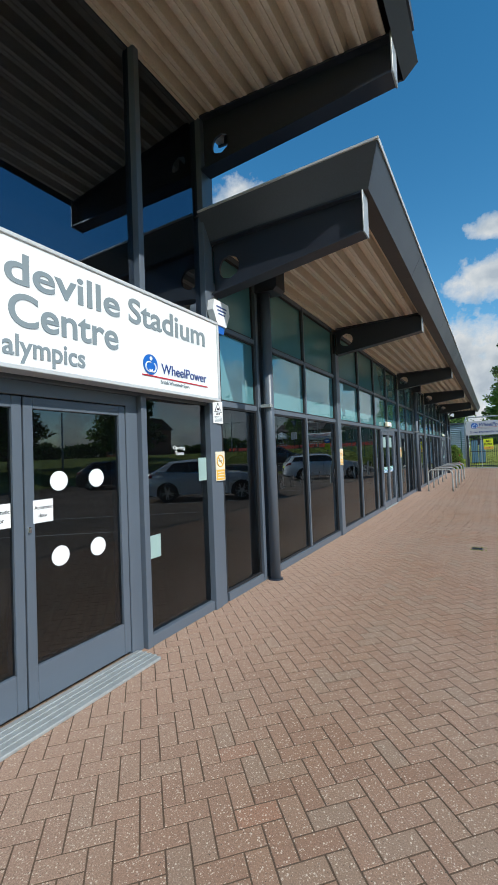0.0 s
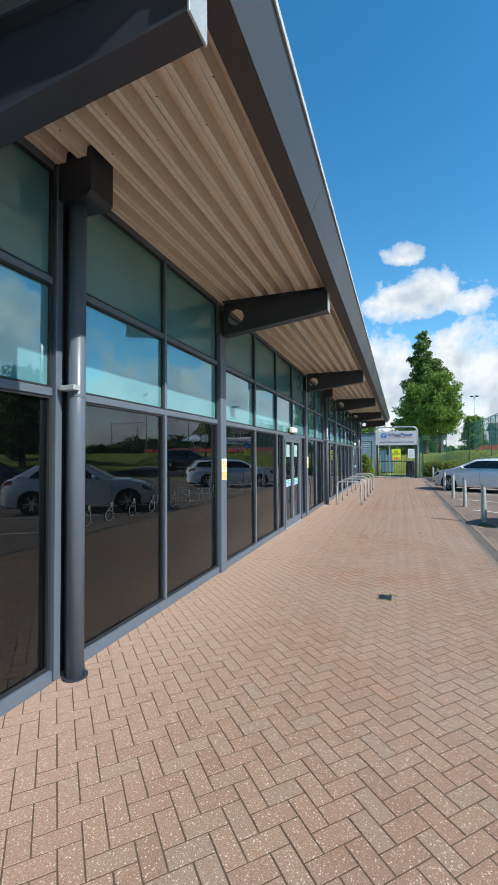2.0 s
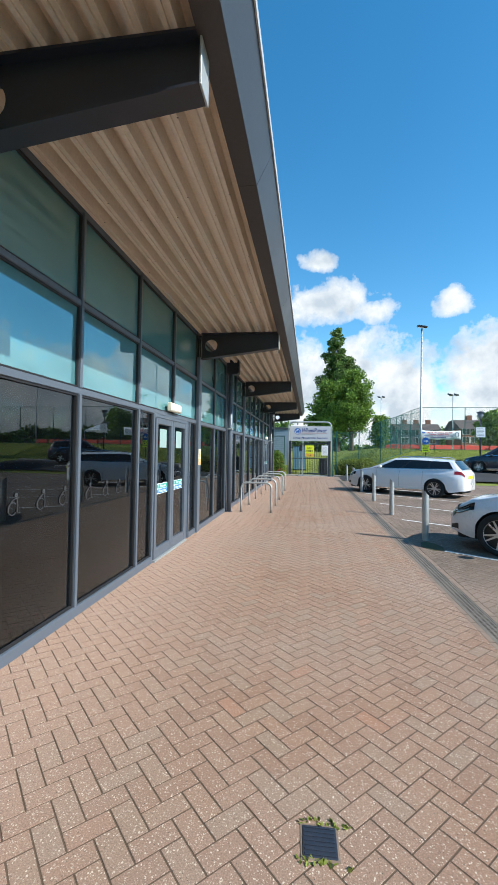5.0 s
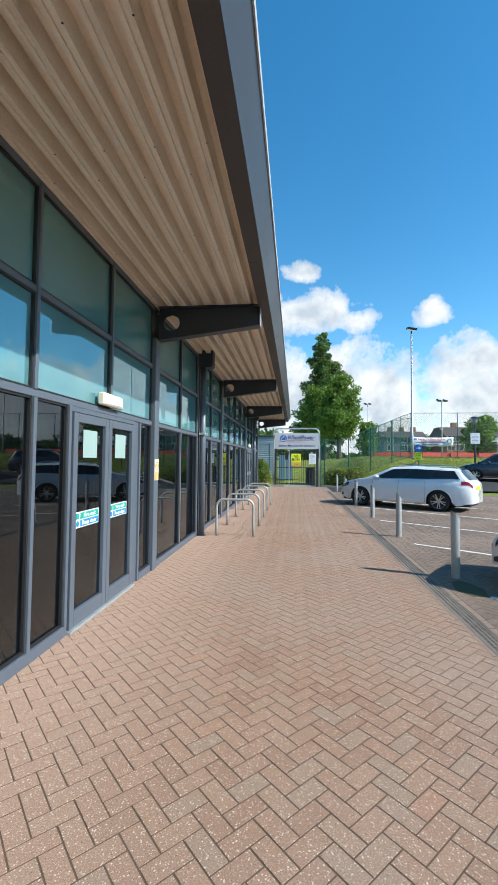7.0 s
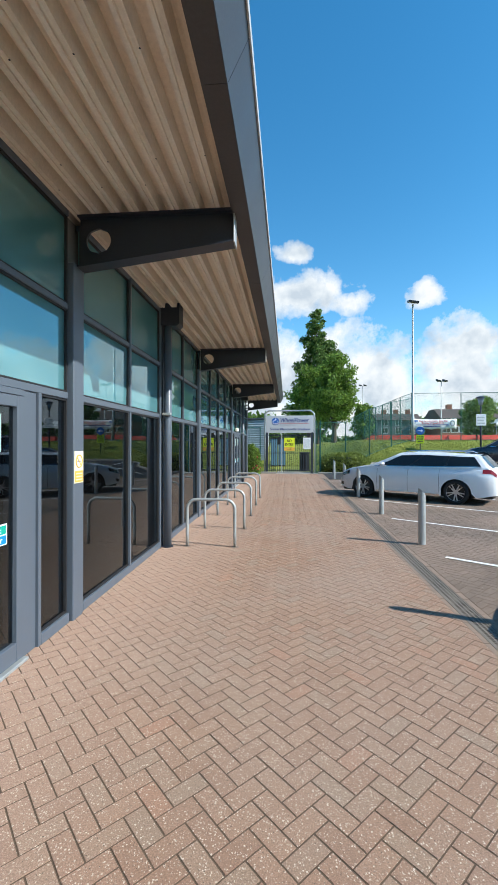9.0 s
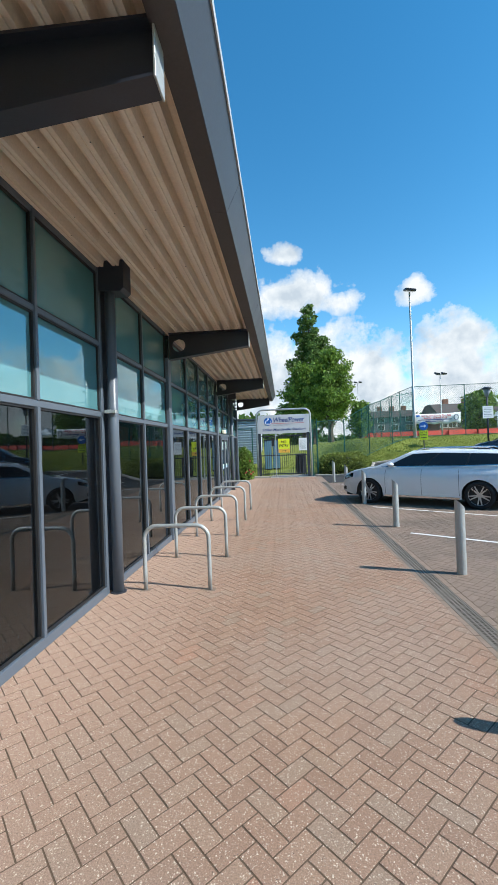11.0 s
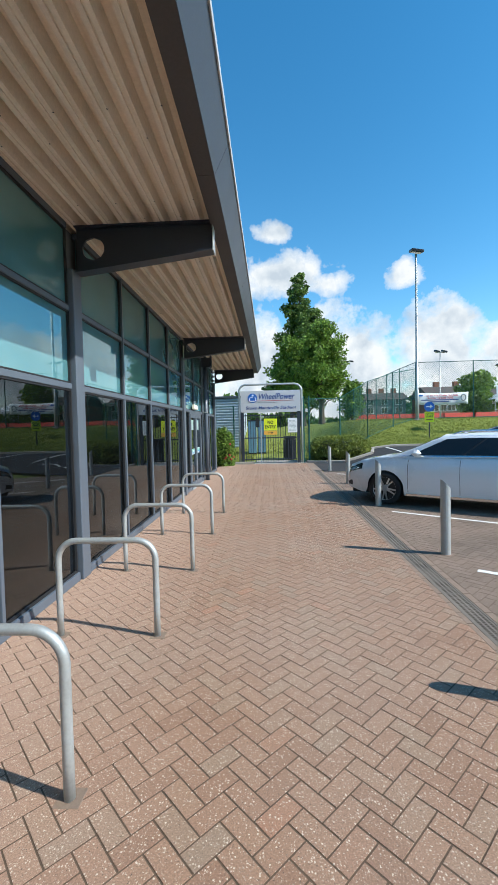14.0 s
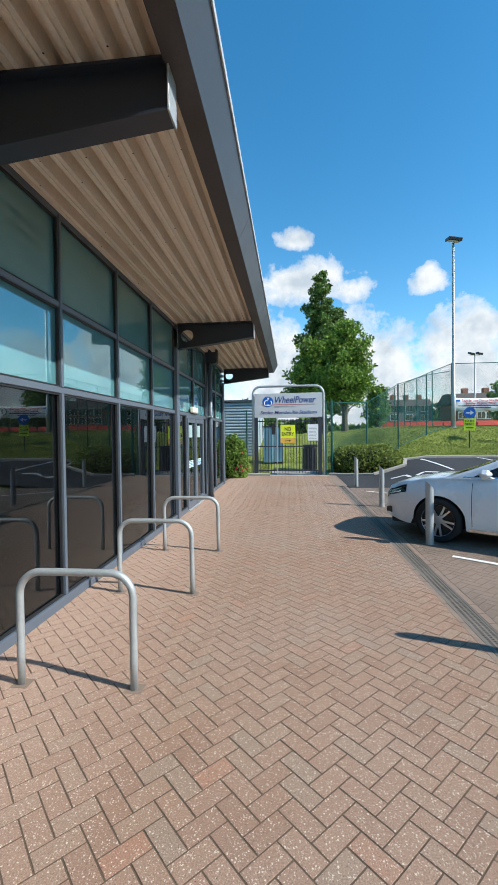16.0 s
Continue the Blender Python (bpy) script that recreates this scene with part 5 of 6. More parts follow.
part("red_line", bm, M_RED, board)
lettering("lettering", "British Wheelchair Sport", 0.08, M_TEXT, pose(-0.5, -0.064, 2.69) @ FACE_S, board, 0, 0, 0.85)
lettering("lettering", "Stoke Mandeville Stadium", 0.19, M_BLUE, pose(-1.06, -0.064, 2.42) @ FACE_S, board, 0.0015, 0.2, 2.22)
ne = tagged(empty("no_entry_sign", pose(0.02, GY - 0.05, 0)), "yellow no entry sign with an arrow fixed to the gate", "sign")
part("plate", bx(-0.29, 0.29, -0.012, 0, 1.47, 1.99, 0.002), M_YELLOW, ne)
part("arrow_plate", bx(-0.29, 0.29, -0.012, 0, 1.27, 1.455, 0.002), M_ORANGE, ne, "amber arrow plate")
lettering("lettering", "NO", 0.20, M_BLACK, pose(-0.125, -0.014, 1.76) @ FACE_S, ne, 0.004, 0, 0.25)
lettering("lettering", "ENTRY", 0.20, M_BLACK, pose(-0.24, -0.014, 1.56) @ FACE_S, ne, 0.004, 0, 0.48)
part("arrow", prism([(-0.11, 1.35), (0.04, 1.35), (0.04, 1.32), (0.12, 1.362), (0.04, 1.405), (0.04, 1.375), (-0.11, 1.375)], "y", -0.015, -0.012), M_BLACK, ne)
wp = tagged(empty("gate_notice", pose(1.0, GY - 0.05, 0)), "white notice board fixed to the gate", "notice")
part("plate", bx(-0.21, 0.21, -0.01, 0, 1.36, 2.0, 0.002), M_WHITE, wp)
for k in range(9):
    part("text_line", bx(-0.16, 0.16 - 0.02 * (k % 3), -0.0115, -0.01, 1.44 + k * 0.055, 1.452 + k * 0.055, 0), M_TEXT, wp)


def wheelie_bin(x, y):
    z = land(x, y)
    root = tagged(empty("litter_bin", pose(x, y, z)), "dark litter bin standing behind the gate", "litter bin")
    part("body", prism(disc(0, 0, 0.26, 20), "z", 0, 1.0), M_BLACK, root)
    part("hood", prism(disc(0, 0, 0.29, 20), "z", 1.0, 1.12), M_BLACK, root)
    for k in range(10):
        a = 2 * math.pi * k / 10
        part("slat", prism(disc(0.265 * math.cos(a), 0.265 * math.sin(a), 0.03, 6), "z", 0.05, 0.95), M_STEEL, root)


wheelie_bin(0.95, 34.4)
for k, (x, y) in enumerate(((-0.95, 36.2), (-0.45, 36.3))):
    z = land(x, y)
    root = tagged(empty("equipment_cabinet", pose(x, y, z)), "tall pale blue metal cabinet behind the gate", "cabinet", "cabinets behind the gate")
    part("body", bx(-0.22, 0.22, -0.2, 0.2, 0.05, 1.75, 0.015), surface("pale_blue_metal", (0.12, 0.24, 0.33), 0.5) if k == 0 else bpy.data.materials["pale_blue_metal"], root)
    part("plinth", bx(-0.2, 0.2, -0.18, 0.18, 0.0, 0.05, 0), M_BLACK, root)
    part("lid", bx(-0.24, 0.24, -0.22, 0.22, 1.75, 1.80, 0.01), M_STEEL, root)

shed = tagged(empty("clad_building", pose(0, 0, 0)), "low building clad in horizontal blue-grey metal ribs", "building")
part("core", bx(-10, -1.65, 38.1, 44, 0, 3.35, 0), M_CLAD, shed)
for k in range(21):
    part("clad_rib", bx(-10, -1.6, 38.0, 38.1, 0.05 + k * 0.157, 0.14 + k * 0.157, 0.02), M_CLAD, shed)
part("roof_edge", bx(-10.1, -1.55, 37.9, 44.1, 3.36, 3.46, 0.01), M_FASCIA, shed)


# ---- fences ----
def fence(name, pts, height, top_rail=True, post_r=0.03, step=2.6, wire=0.11, wire_r=0.003, label="green chain link fence on steel posts"):
    root = tagged(empty(name), label, "fence")
    vs, fs = [], []

    def bar(a, b, r):
        d = (b - a).normalized()
        s = d.orthogonal().normalized()
        t = d.cross(s)
        k = len(vs)
        for p in (a, b):
            for q in (s + t, t - s, -s - t, s - t):
                vs.append(p + q * r * 0.7)
        for i in range(4):
            j = (i + 1) % 4
            fs.append((k + i, k + j, k + 4 + j, k + 4 + i))

    for a2, b2 in zip(pts, pts[1:]):
        a, b = Vector((*a2, 0)), Vector((*b2, 0))
        L = (b - a).length
        n = max(1, round(L / step))
        for i in range(n + 1):
            p = a.lerp(b, i / n)
            z = land(p.x, p.y)
            part("fence_post", tube([(p.x, p.y, z - 0.1), (p.x, p.y, z + height)], post_r, 8), M_GREEN, root)
        for h in ((height - 0.03, 0.05) if top_rail else (height - 0.03,)):
            bm = bmesh.new()
            sweep(bm, [(*a.lerp(b, i / n).to_2d(), land(*a.lerp(b, i / n).to_2d()) + h) for i in range(n + 1)], 0.018, 6)
            part("fence_rail", bm, M_GREEN, root)
        span = height - 0.1
        for sgn in (1, -1):
            k = int((L + span) / wire)
            for i in range(k):
                s0 = i * wire - span
                s1 = s0 + span
                lo, hi = max(0.0, s0), min(L, s1)
                if hi - lo < 0.05:
                    continue
                h0, h1 = lo - s0, hi - s0
                if sgn < 0:
                    h0, h1 = span - h0, span - h1
                p, q = a.lerp(b, lo / L), a.lerp(b, hi / L)
                bar(Vector((p.x, p.y, land(p.x, p.y) + 0.05 + h0)), Vector((q.x, q.y, land(q.x, q.y) + 0.05 + h1)), wire_r)
    me = mesh_of("fence_mesh", vs, fs, M_GREEN)
    ob = tagged(new("fence_mesh", me), kind="stuff")
    ob.parent = root
    return root


fence("boundary_fence", [(1.72, 32.6), (4.9, 35.1), (8.2, 37.8)], 2.85, label="green chain link fence climbing the grass bank")
fence("court_fence", [(8.2, 55.0), (8.2, 37.8), (24.0, 37.8)], 3.2, step=3.0, wire=0.13, label="tall green chain link fence round the sports court")
fence("gate_side_fence", [(-1.62, 32.6), (-5.2, 32.8)], 2.6, wire=0.12, label="green chain link fence beside the building end")
gp = tagged(empty("mesh_panel", pose(1.62, GY, 0)), "narrow green steel mesh panel beside the gate", "fence panel")
for x in (-0.12, 0.12):
    part("panel_post", bx(x - 0.025, x + 0.025, -0.025, 0.025, 0, 2.95), M_GREEN, gp)
for k in range(14):
    part("panel_wire", bx(-0.095, 0.095, -0.006, 0.006, 0.1 + k * 0.2, 0.112 + k * 0.2, 0), M_GREEN, gp)
for k in range(5):
    part("panel_wire", bx(-0.08 + k * 0.04 - 0.004, -0.08 + k * 0.04 + 0.004, -0.006, 0.006, 0.05, 2.9, 0), M_GREEN, gp)


# ---- lamps and signs on the bank ----
def flood_lamp(x, y, top, r=0.075, heads=1, label="tall grey floodlight pole with a flat lamp head", turn=0):
    z = land(x, y)
    root = tagged(empty("floodlight_pole", pose(x, y, z, 0, 0, turn)), label, "floodlight", "floodlights")
    h = top - z
    part("pole", tube([(0, 0, -0.1), (0, 0, 1.6), (0, 0, 1.65), (0, 0, h - 0.2)], [r * 1.35, r * 1.3, r, r * 0.7], 14), M_GALV, root, smooth=True)
    part("base_plate", bx(-0.16, 0.16, -0.16, 0.16, 0, 0.03), M_GALV, root)
    offs = [0.0] if heads == 1 else [-0.32, 0.32]
    if heads > 1:
        part("cross_arm", bx(-0.42, 0.42, -0.03, 0.03, h - 0.2, h - 0.15), M_GALV, root)
    for o in offs:
        hs = 1.0 if heads == 1 else 0.62
        bm = box(bmesh.new(), -0.33 * hs, 0.33 * hs, -0.30 * hs, 0.30 * hs, -0.07, 0.09, 0.03)
        bmesh.ops.transform(bm, matrix=pose(o, -0.08, h - 0.08, 14, 10, 0), verts=bm.verts)
        hd = part("lamp_head", bm, M_STEEL, root)
        bm = box(bmesh.new(), -0.27 * hs, 0.27 * hs, -0.24 * hs, 0.24 * hs, -0.08, -0.072)
        bmesh.ops.transform(bm, matrix=pose(o, -0.08, h - 0.08, 14, 10, 0), verts=bm.verts)
        part("lens", bm, M_LAMPCLEAR, hd)


flood_lamp(8.21, 37.6, 11.15)
flood_lamp(14.3, 49.6, 7.7, 0.05, 2, "grey lamp post with twin flat heads on the court", 10)
flood_lamp(10.3, 68.0, 9.9, 0.06, 2, "far grey lamp post with twin flat heads", 0)
flood_lamp(26.0, 47.0, 9.5, 0.06, 2, "grey lamp post with twin flat heads", 40)
flood_lamp(21.0, 18.0, 7.0, 0.055, 2, "grey car park lamp post with twin flat heads", 90)


def arrow_sign(x, y):
    z = land(x, y)
    root = tagged(empty("direction_sign", pose(x, y, z, 0, 0, -12)), "blue arrow disc and yellow start sign on a post", "sign")
    part("post", tube([(0, 0, -0.1), (0, 0, 1.75)], 0.03, 10), M_STEEL, root)
    part("arrow_disc", prism(disc(0, 1.50, 0.24, 28), "y", -0.045, -0.032), M_LOGO, root, "round blue disc")
    part("arrow", prism([(-0.15, 1.475), (0.03, 1.475), (0.03, 1.40), (0.16, 1.50), (0.03, 1.60), (0.03, 1.525), (-0.15, 1.525)], "y", -0.050, -0.045), M_WHITE, root)
    pl = part("plate", bx(-0.22, 0.22, -0.045, -0.032, 0.74, 1.25, 0.003), M_YELLOW, root, "yellow plate")
    lettering("lettering", "TO THE", 0.13, M_BLACK, pose(-0.19, -0.048, 1.11) @ FACE_S, pl, 0.002, 0, 0.38)
    lettering("lettering", "START", 0.13, M_BLACK, pose(-0.17, -0.048, 0.97) @ FACE_S, pl, 0.002, 0, 0.34)
    part("bar_arrow", bx(-0.15, 0.15, -0.05, -0.045, 0.84, 0.875, 0), M_BLACK, pl)


arrow_sign(7.85, 34.9)



def lantern_post(x, y, top):
    z = land(x, y)
    root = tagged(empty("lantern_post", pose(x, y, z)), "dark post with a glass lantern top and a white sign board", "lamp post")
    h = top - z
    part("post", tube([(0, 0, -0.1), (0, 0, h - 0.55)], [0.055, 0.04], 12), M_STEEL, root, smooth=True)
    part("lantern", tube([(0, 0, h - 0.55), (0, 0, h - 0.12)], [0.09, 0.19], 14), M_LAMPCLEAR, root, smooth=True)
    part("cap", tube([(0, 0, h - 0.12), (0, 0, h - 0.05), (0, 0, h)], [0.30, 0.22, 0.05], 16), M_STEEL, root)
    brd = part("sign_board", bx(-0.28, 0.28, -0.075, -0.058, h - 1.75, h - 1.08, 0.004), M_WHITE, root, "white sign board with small print")
    for k in range(6):
        part("text_line", bx(-0.22, 0.22 - 0.04 * (k % 3), -0.078, -0.075, h - 1.65 + k * 0.09, h - 1.625 + k * 0.09, 0), M_TEXT, brd)


lantern_post(11.32, 34.9, 4.5)

BANX0, BANX1 = 8.2, 11.05
ban = tagged(empty("banner", pose(0, 37.74, 0)), "white printed event banner tied to the court fence", "banner")
vs, fs = [], []
for i in range(25):
    x = BANX0 + (BANX1 - BANX0) * i / 24
    sag = 0.05 * math.sin(math.pi * i / 24)
    for j in range(5):
        vs.append((x, 0.02 * math.sin(i * 1.1 + j), 2.70 + 0.64 * j / 4 - sag + 0.03 * math.cos(i * 0.9) * (1 - j / 4)))
for i in range(24):
    for j in range(4):
        fs.append((i * 5 + j, (i + 1) * 5 + j, (i + 1) * 5 + j + 1, i * 5 + j + 1))
cl = new("cloth", mesh_of("cloth", vs, fs, M_WHITE, True))
cl.parent = ban
sol = cl.modifiers.new("thick", "SOLIDIFY")
sol.thickness = 0.008
lettering("lettering", "Tour de Vale Charity Bike Ride", 0.16, M_RED, pose(BANX0 + 0.42, -0.05, 3.13) @ FACE_S, ban, 0.002, 0, 1.85)
lettering("lettering", "Sunday 12 June 2022", 0.15, M_RED, pose(BANX0 + 0.62, -0.05, 2.99) @ FACE_S, ban, 0.002, 0, 1.4)
for z, a, b in ((2.90, 0.25, 2.3), (2.80, 0.7, 1.8)):
    part("text_line", bx(BANX0 + a, BANX0 + b, -0.055, -0.05, z, z + 0.05, 0), M_BLUE, ban)
part("blue_mark", bx(BANX0 + 0.12, BANX0 + 0.36, -0.055, -0.05, 3.14, 3.24, 0), M_LOGO, ban)
bm = bmesh.new()
sweep(bm, [(BANX1 - 0.28 + 0.13 * math.cos(a), -0.05, 3.03 + 0.17 * math.sin(a)) for a in [2 * math.pi * k / 16 for k in range(17)]], 0.03, 5)
part("printed_wheel", bm, M_TEXT, ban)
brr = tagged(empty("plastic_barrier"), "low orange-red plastic barrier along the far side of the court", "barrier")
for k in range(16):
    x = 8.6 + k * 1.55
    z = land(x, 58)
    part("barrier_unit", prism([(-0.22, 0), (0.22, 0), (0.10, 0.75), (-0.10, 0.75)], "x", x, x + 1.5, None), M_BARRIER, brr)
for ob in brr.children:
    ob.location = (0, 58.0 - 0.6 * random.random(), land(15, 58))


# ---- plants ----
def leaves(name, points, size, mat, parent, seed):
    rnd = np.random.RandomState(seed)
    n = len(points)
    pts = np.array(points)
    a = rnd.normal(size=(n, 3))
    a /= np.linalg.norm(a, axis=1)[:, None]
    b = np.cross(a, rnd.normal(size=(n, 3)))
    b /= np.linalg.norm(b, axis=1)[:, None]
    s = size * rnd.uniform(0.6, 1.3, size=(n, 1))
    v = np.stack([pts - a * s, pts + b * s * 0.55, pts + a * s, pts - b * s * 0.55], 1).reshape(-1, 3)
    me = bpy.data.meshes.new(name)
    me.vertices.add(4 * n)
    me.vertices.foreach_set("co", v.ravel())
    me.loops.add(4 * n)
    me.loops.foreach_set("vertex_index", np.arange(4 * n))
    me.polygons.add(n)
    me.polygons.foreach_set("loop_start", np.arange(n) * 4)
    me.polygons.foreach_set("loop_total", np.full(n, 4))
    me.materials.append(mat)
    me.update()
    me.validate()
    ob = new(name, me)
    ob.parent = parent
    return ob


def tree(x, y, height, radius, mat, seed, cone=0.75, base=0.12, n=9000, size=0.17, label="tall leafy green tree on the grass", trunk_r=0.22, z=None):
    rnd = random.Random(seed)
    z = land(x, y) if z is None else z
    root = tagged(empty("tree", pose(x, y, z)), label, "tree", "trees on the grass")
    bm = bmesh.new()
    lean = rnd.uniform(-0.3, 0.3)
    spine = [(lean * t * t, 0.2 * lean * t, height * 0.93 * t) for t in (0, 0.1, 0.25, 0.5, 0.75, 1.0)]
    sweep(bm, spine, [trunk_r * k for k in (1.35, 1.0, 0.85, 0.55, 0.3, 0.06)], 8)
    clumps = []
    for k in range(80):
        t = base + (1 - base) * (k + rnd.random()) / 80
        tt = (t - base) / (1 - base)
        env = radius * min(1.0, (tt + 0.10) * 3.4) ** 0.6 * max(0.06, 1 - cone * tt) ** 0.75
        ang = k * 2.4 + rnd.uniform(-0.5, 0.5)
        reach = env * rnd.uniform(0.35, 0.92)
        tip = Vector((lean * t * t + reach * math.cos(ang), reach * math.sin(ang), height * t + reach * 0.16))
        if k % 2 == 0:
            s = Vector((lean * t * t, 0, height * max(0.05, t - 0.08)))
            sweep(bm, [s, s.lerp(tip, 0.5) + Vector((0, 0, 0.12 * reach)), tip], [trunk_r * 0.32 * (1.1 - tt), trunk_r * 0.18 * (1.1 - tt), 0.015], 6)
        clumps.append((tip, rnd.uniform(0.5, 0.95) * (0.30 + 0.24 * env)))
        if reach > 0.8:
            clumps.append((Vector((tip.x * 0.5, tip.y * 0.5, tip.z + rnd.uniform(-0.2, 0.3))), rnd.uniform(0.4, 0.8) * (0.35 + 0.2 * env)))
    part("trunk", bm, M_BARK, root)
    tot = sum(r * r for _, r in clumps)
    pts = []
    for c, r in clumps:
        for _ in range(int(n * r * r / tot)):
            d = Vector((rnd.gauss(0, 1), rnd.gauss(0, 1), rnd.gauss(0, 1))).normalized() * r * rnd.random() ** 0.4
            pts.append((c.x + d.x * 1.15, c.y + d.y * 1.15, c.z + d.z * 0.75))
    tagged(leaves("crown", pts, size, mat, root, seed), kind="stuff")
    return root


tree(3.0, 52.0, 13.7, 3.9, M_LEAF_DARK, 3, 0.97, 0.12, 40000, 0.12, "tall dark green conical tree behind the gate", 0.26)
tree(4.05, 46.6, 7.7, 2.5, M_LEAF, 5, 0.6, 0.24, 17000, 0.11, "round bright green tree on the grass")
tree(2.0, 50.0, 7.2, 2.5, M_LEAF, 9, 0.5, 0.2, 7000, 0.15, "small green tree on the grass")
tree(24.0, 27.0, 7.5, 3.2, M_LEAF_DARK, 21, 0.5, 0.12, 5000, 0.22, "dark green tree beyond the car park")
tree(26.0, 15.0, 8.5, 3.4, M_LEAF_DARK, 22, 0.5, 0.12, 5000, 0.22, "dark green tree beyond the car park")
tree(8.4, 56.5, 4.0, 1.4, M_LEAF, 12, 0.5, 0.1, 3500, 0.15, "small green tree beside the court")
tree(23.0, 62.0, 5.0, 2.5, M_LEAF, 15, 0.45, 0.12, 6000, 0.2, "round green tree beyond the court")
tree(31.0, 20.0, 8.0, 3.6, M_LEAF_DARK, 18, 0.5, 0.15, 5000, 0.24, "dark green tree beyond the car park")
tree(27.0, 9.0, 7.0, 3.2, M_LEAF_DARK, 19, 0.5, 0.15, 5000, 0.24, "dark green tree beyond the car park")
tree(30.0, 31.0, 7.0, 3.0, M_LEAF, 20, 0.5, 0.15, 4000, 0.24, "green tree beyond the car park")


def bush(x, y, rx, ry, h, mat, seed, n, size, label, flowers=0):
    rnd = random.Random(seed)
    z = land(x, y)
    root = tagged(empty("bush", pose(x, y, z)), label, "bush")
    # solid dark core under the leaves, standing in for the shade between them
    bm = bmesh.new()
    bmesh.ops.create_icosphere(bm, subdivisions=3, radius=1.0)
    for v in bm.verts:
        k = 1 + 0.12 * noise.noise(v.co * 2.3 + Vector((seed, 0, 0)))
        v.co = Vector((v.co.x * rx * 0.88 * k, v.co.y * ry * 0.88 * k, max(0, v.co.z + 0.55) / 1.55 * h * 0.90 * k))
    part("inner_growth", bm, M_BUSH_SHADE, root)
    pts = []
    while len(pts) < n:
        d = Vector((rnd.gauss(0, 1), rnd.gauss(0, 1), rnd.gauss(0, 1))).normalized()
        k = (1 + 0.14 * noise.noise(d * 2.3 + Vector((seed, 0, 0))) + 0.06 * noise.noise(d * 9)) * rnd.uniform(0.88, 1.02)
        p = (d.x * rx * k, d.y * ry * k, max(0.0, d.z + 0.55) / 1.55 * h * k)
        if p[2] > 0.01:
            pts.append(p)
    tagged(leaves("foliage", pts, size, mat, root, seed), kind="stuff")
    for k in range(flowers):
        px, py, pz = pts[rnd.randrange(len(pts))]
        bm = bmesh.new()
        bmesh.ops.create_icosphere(bm, subdivisions=1, radius=0.045)
        bmesh.ops.transform(bm, matrix=pose(px * 1.05, -abs(py) * 1.05, pz), verts=bm.verts)
        part("flower", bm, M_FLOWER, root)


bush(3.15, 33.1, 1.45, 1.0, 1.2, M_LEAF_HEDGE, 31, 9000, 0.045, "rounded clipped green bush beside the gate")
bush(-2.05, 31.75, 0.55, 0.5, 1.55, M_LEAF, 33, 5000, 0.05, "loose green shrub with red flowers by the end wall", 9)
bush(24.0, 4.0, 1.2, 9.0, 1.6, M_LEAF_DARK, 35, 7000, 0.09, "long dark green hedge beyond the car park")


def far_wood(name, pts, h, seed, n, size):
    rnd = random.Random(seed)
    out = []
    for a, b in zip(pts, pts[1:]):
        for _ in range(n // (len(pts) - 1)):
            t = rnd.random()
            x, y = a[0] + (b[0] - a[0]) * t, a[1] + (b[1] - a[1]) * t
            hh = h * (0.55 + 0.45 * noise.noise(Vector((x * 0.09, y * 0.09, seed))) + 0.25 * noise.noise(Vector((x * 0.35, y * 0.35, seed))))
            out.append((x + rnd.gauss(0, 1.2), y + rnd.gauss(0, 1.2), 1.2 + max(0.4, hh) * rnd.random() ** 0.7))
    ob = leaves(name, out, size, M_LEAF_DARK, None, seed)
    return tagged(ob, "dark green line of distant trees", "trees", kind="stuff")


far_wood("distant_trees", [(-60, 130), (0, 128), (60, 125), (110, 90), (120, 20), (100, -60)], 9.0, 41, 26000, 0.75)
far_wood("distant_trees", [(-30, 85), (-4, 78)], 8.0, 43, 5000, 0.5)


rnd = np.random.RandomState(61)
bx_, by_ = rnd.uniform(-2.0, 19.0, 52000), 33.6 + rnd.exponential(2.6, 52000)
blades = [(x, y, land(x, y) + 0.012) for x, y in zip(bx_, by_) if y < 46 and not (-0.8 < x < 1.7 and y < 36.1)]
tagged(leaves("grass_tufts", blades, 0.035, M_BLADE, None, 62), "short uneven mown grass on the bank", "grass", kind="stuff")
tuft = [(0.09 + random.uniform(-0.09, 0.13), 6.94 + random.choice((-0.085, 0.085, 0.09)) + random.uniform(-0.015, 0.015), 0.004) for _ in range(60)]
tagged(leaves("moss_tuft", tuft, 0.014, M_BLADE, None, 53), "yellow-green moss round the access cover", "moss", kind="stuff")

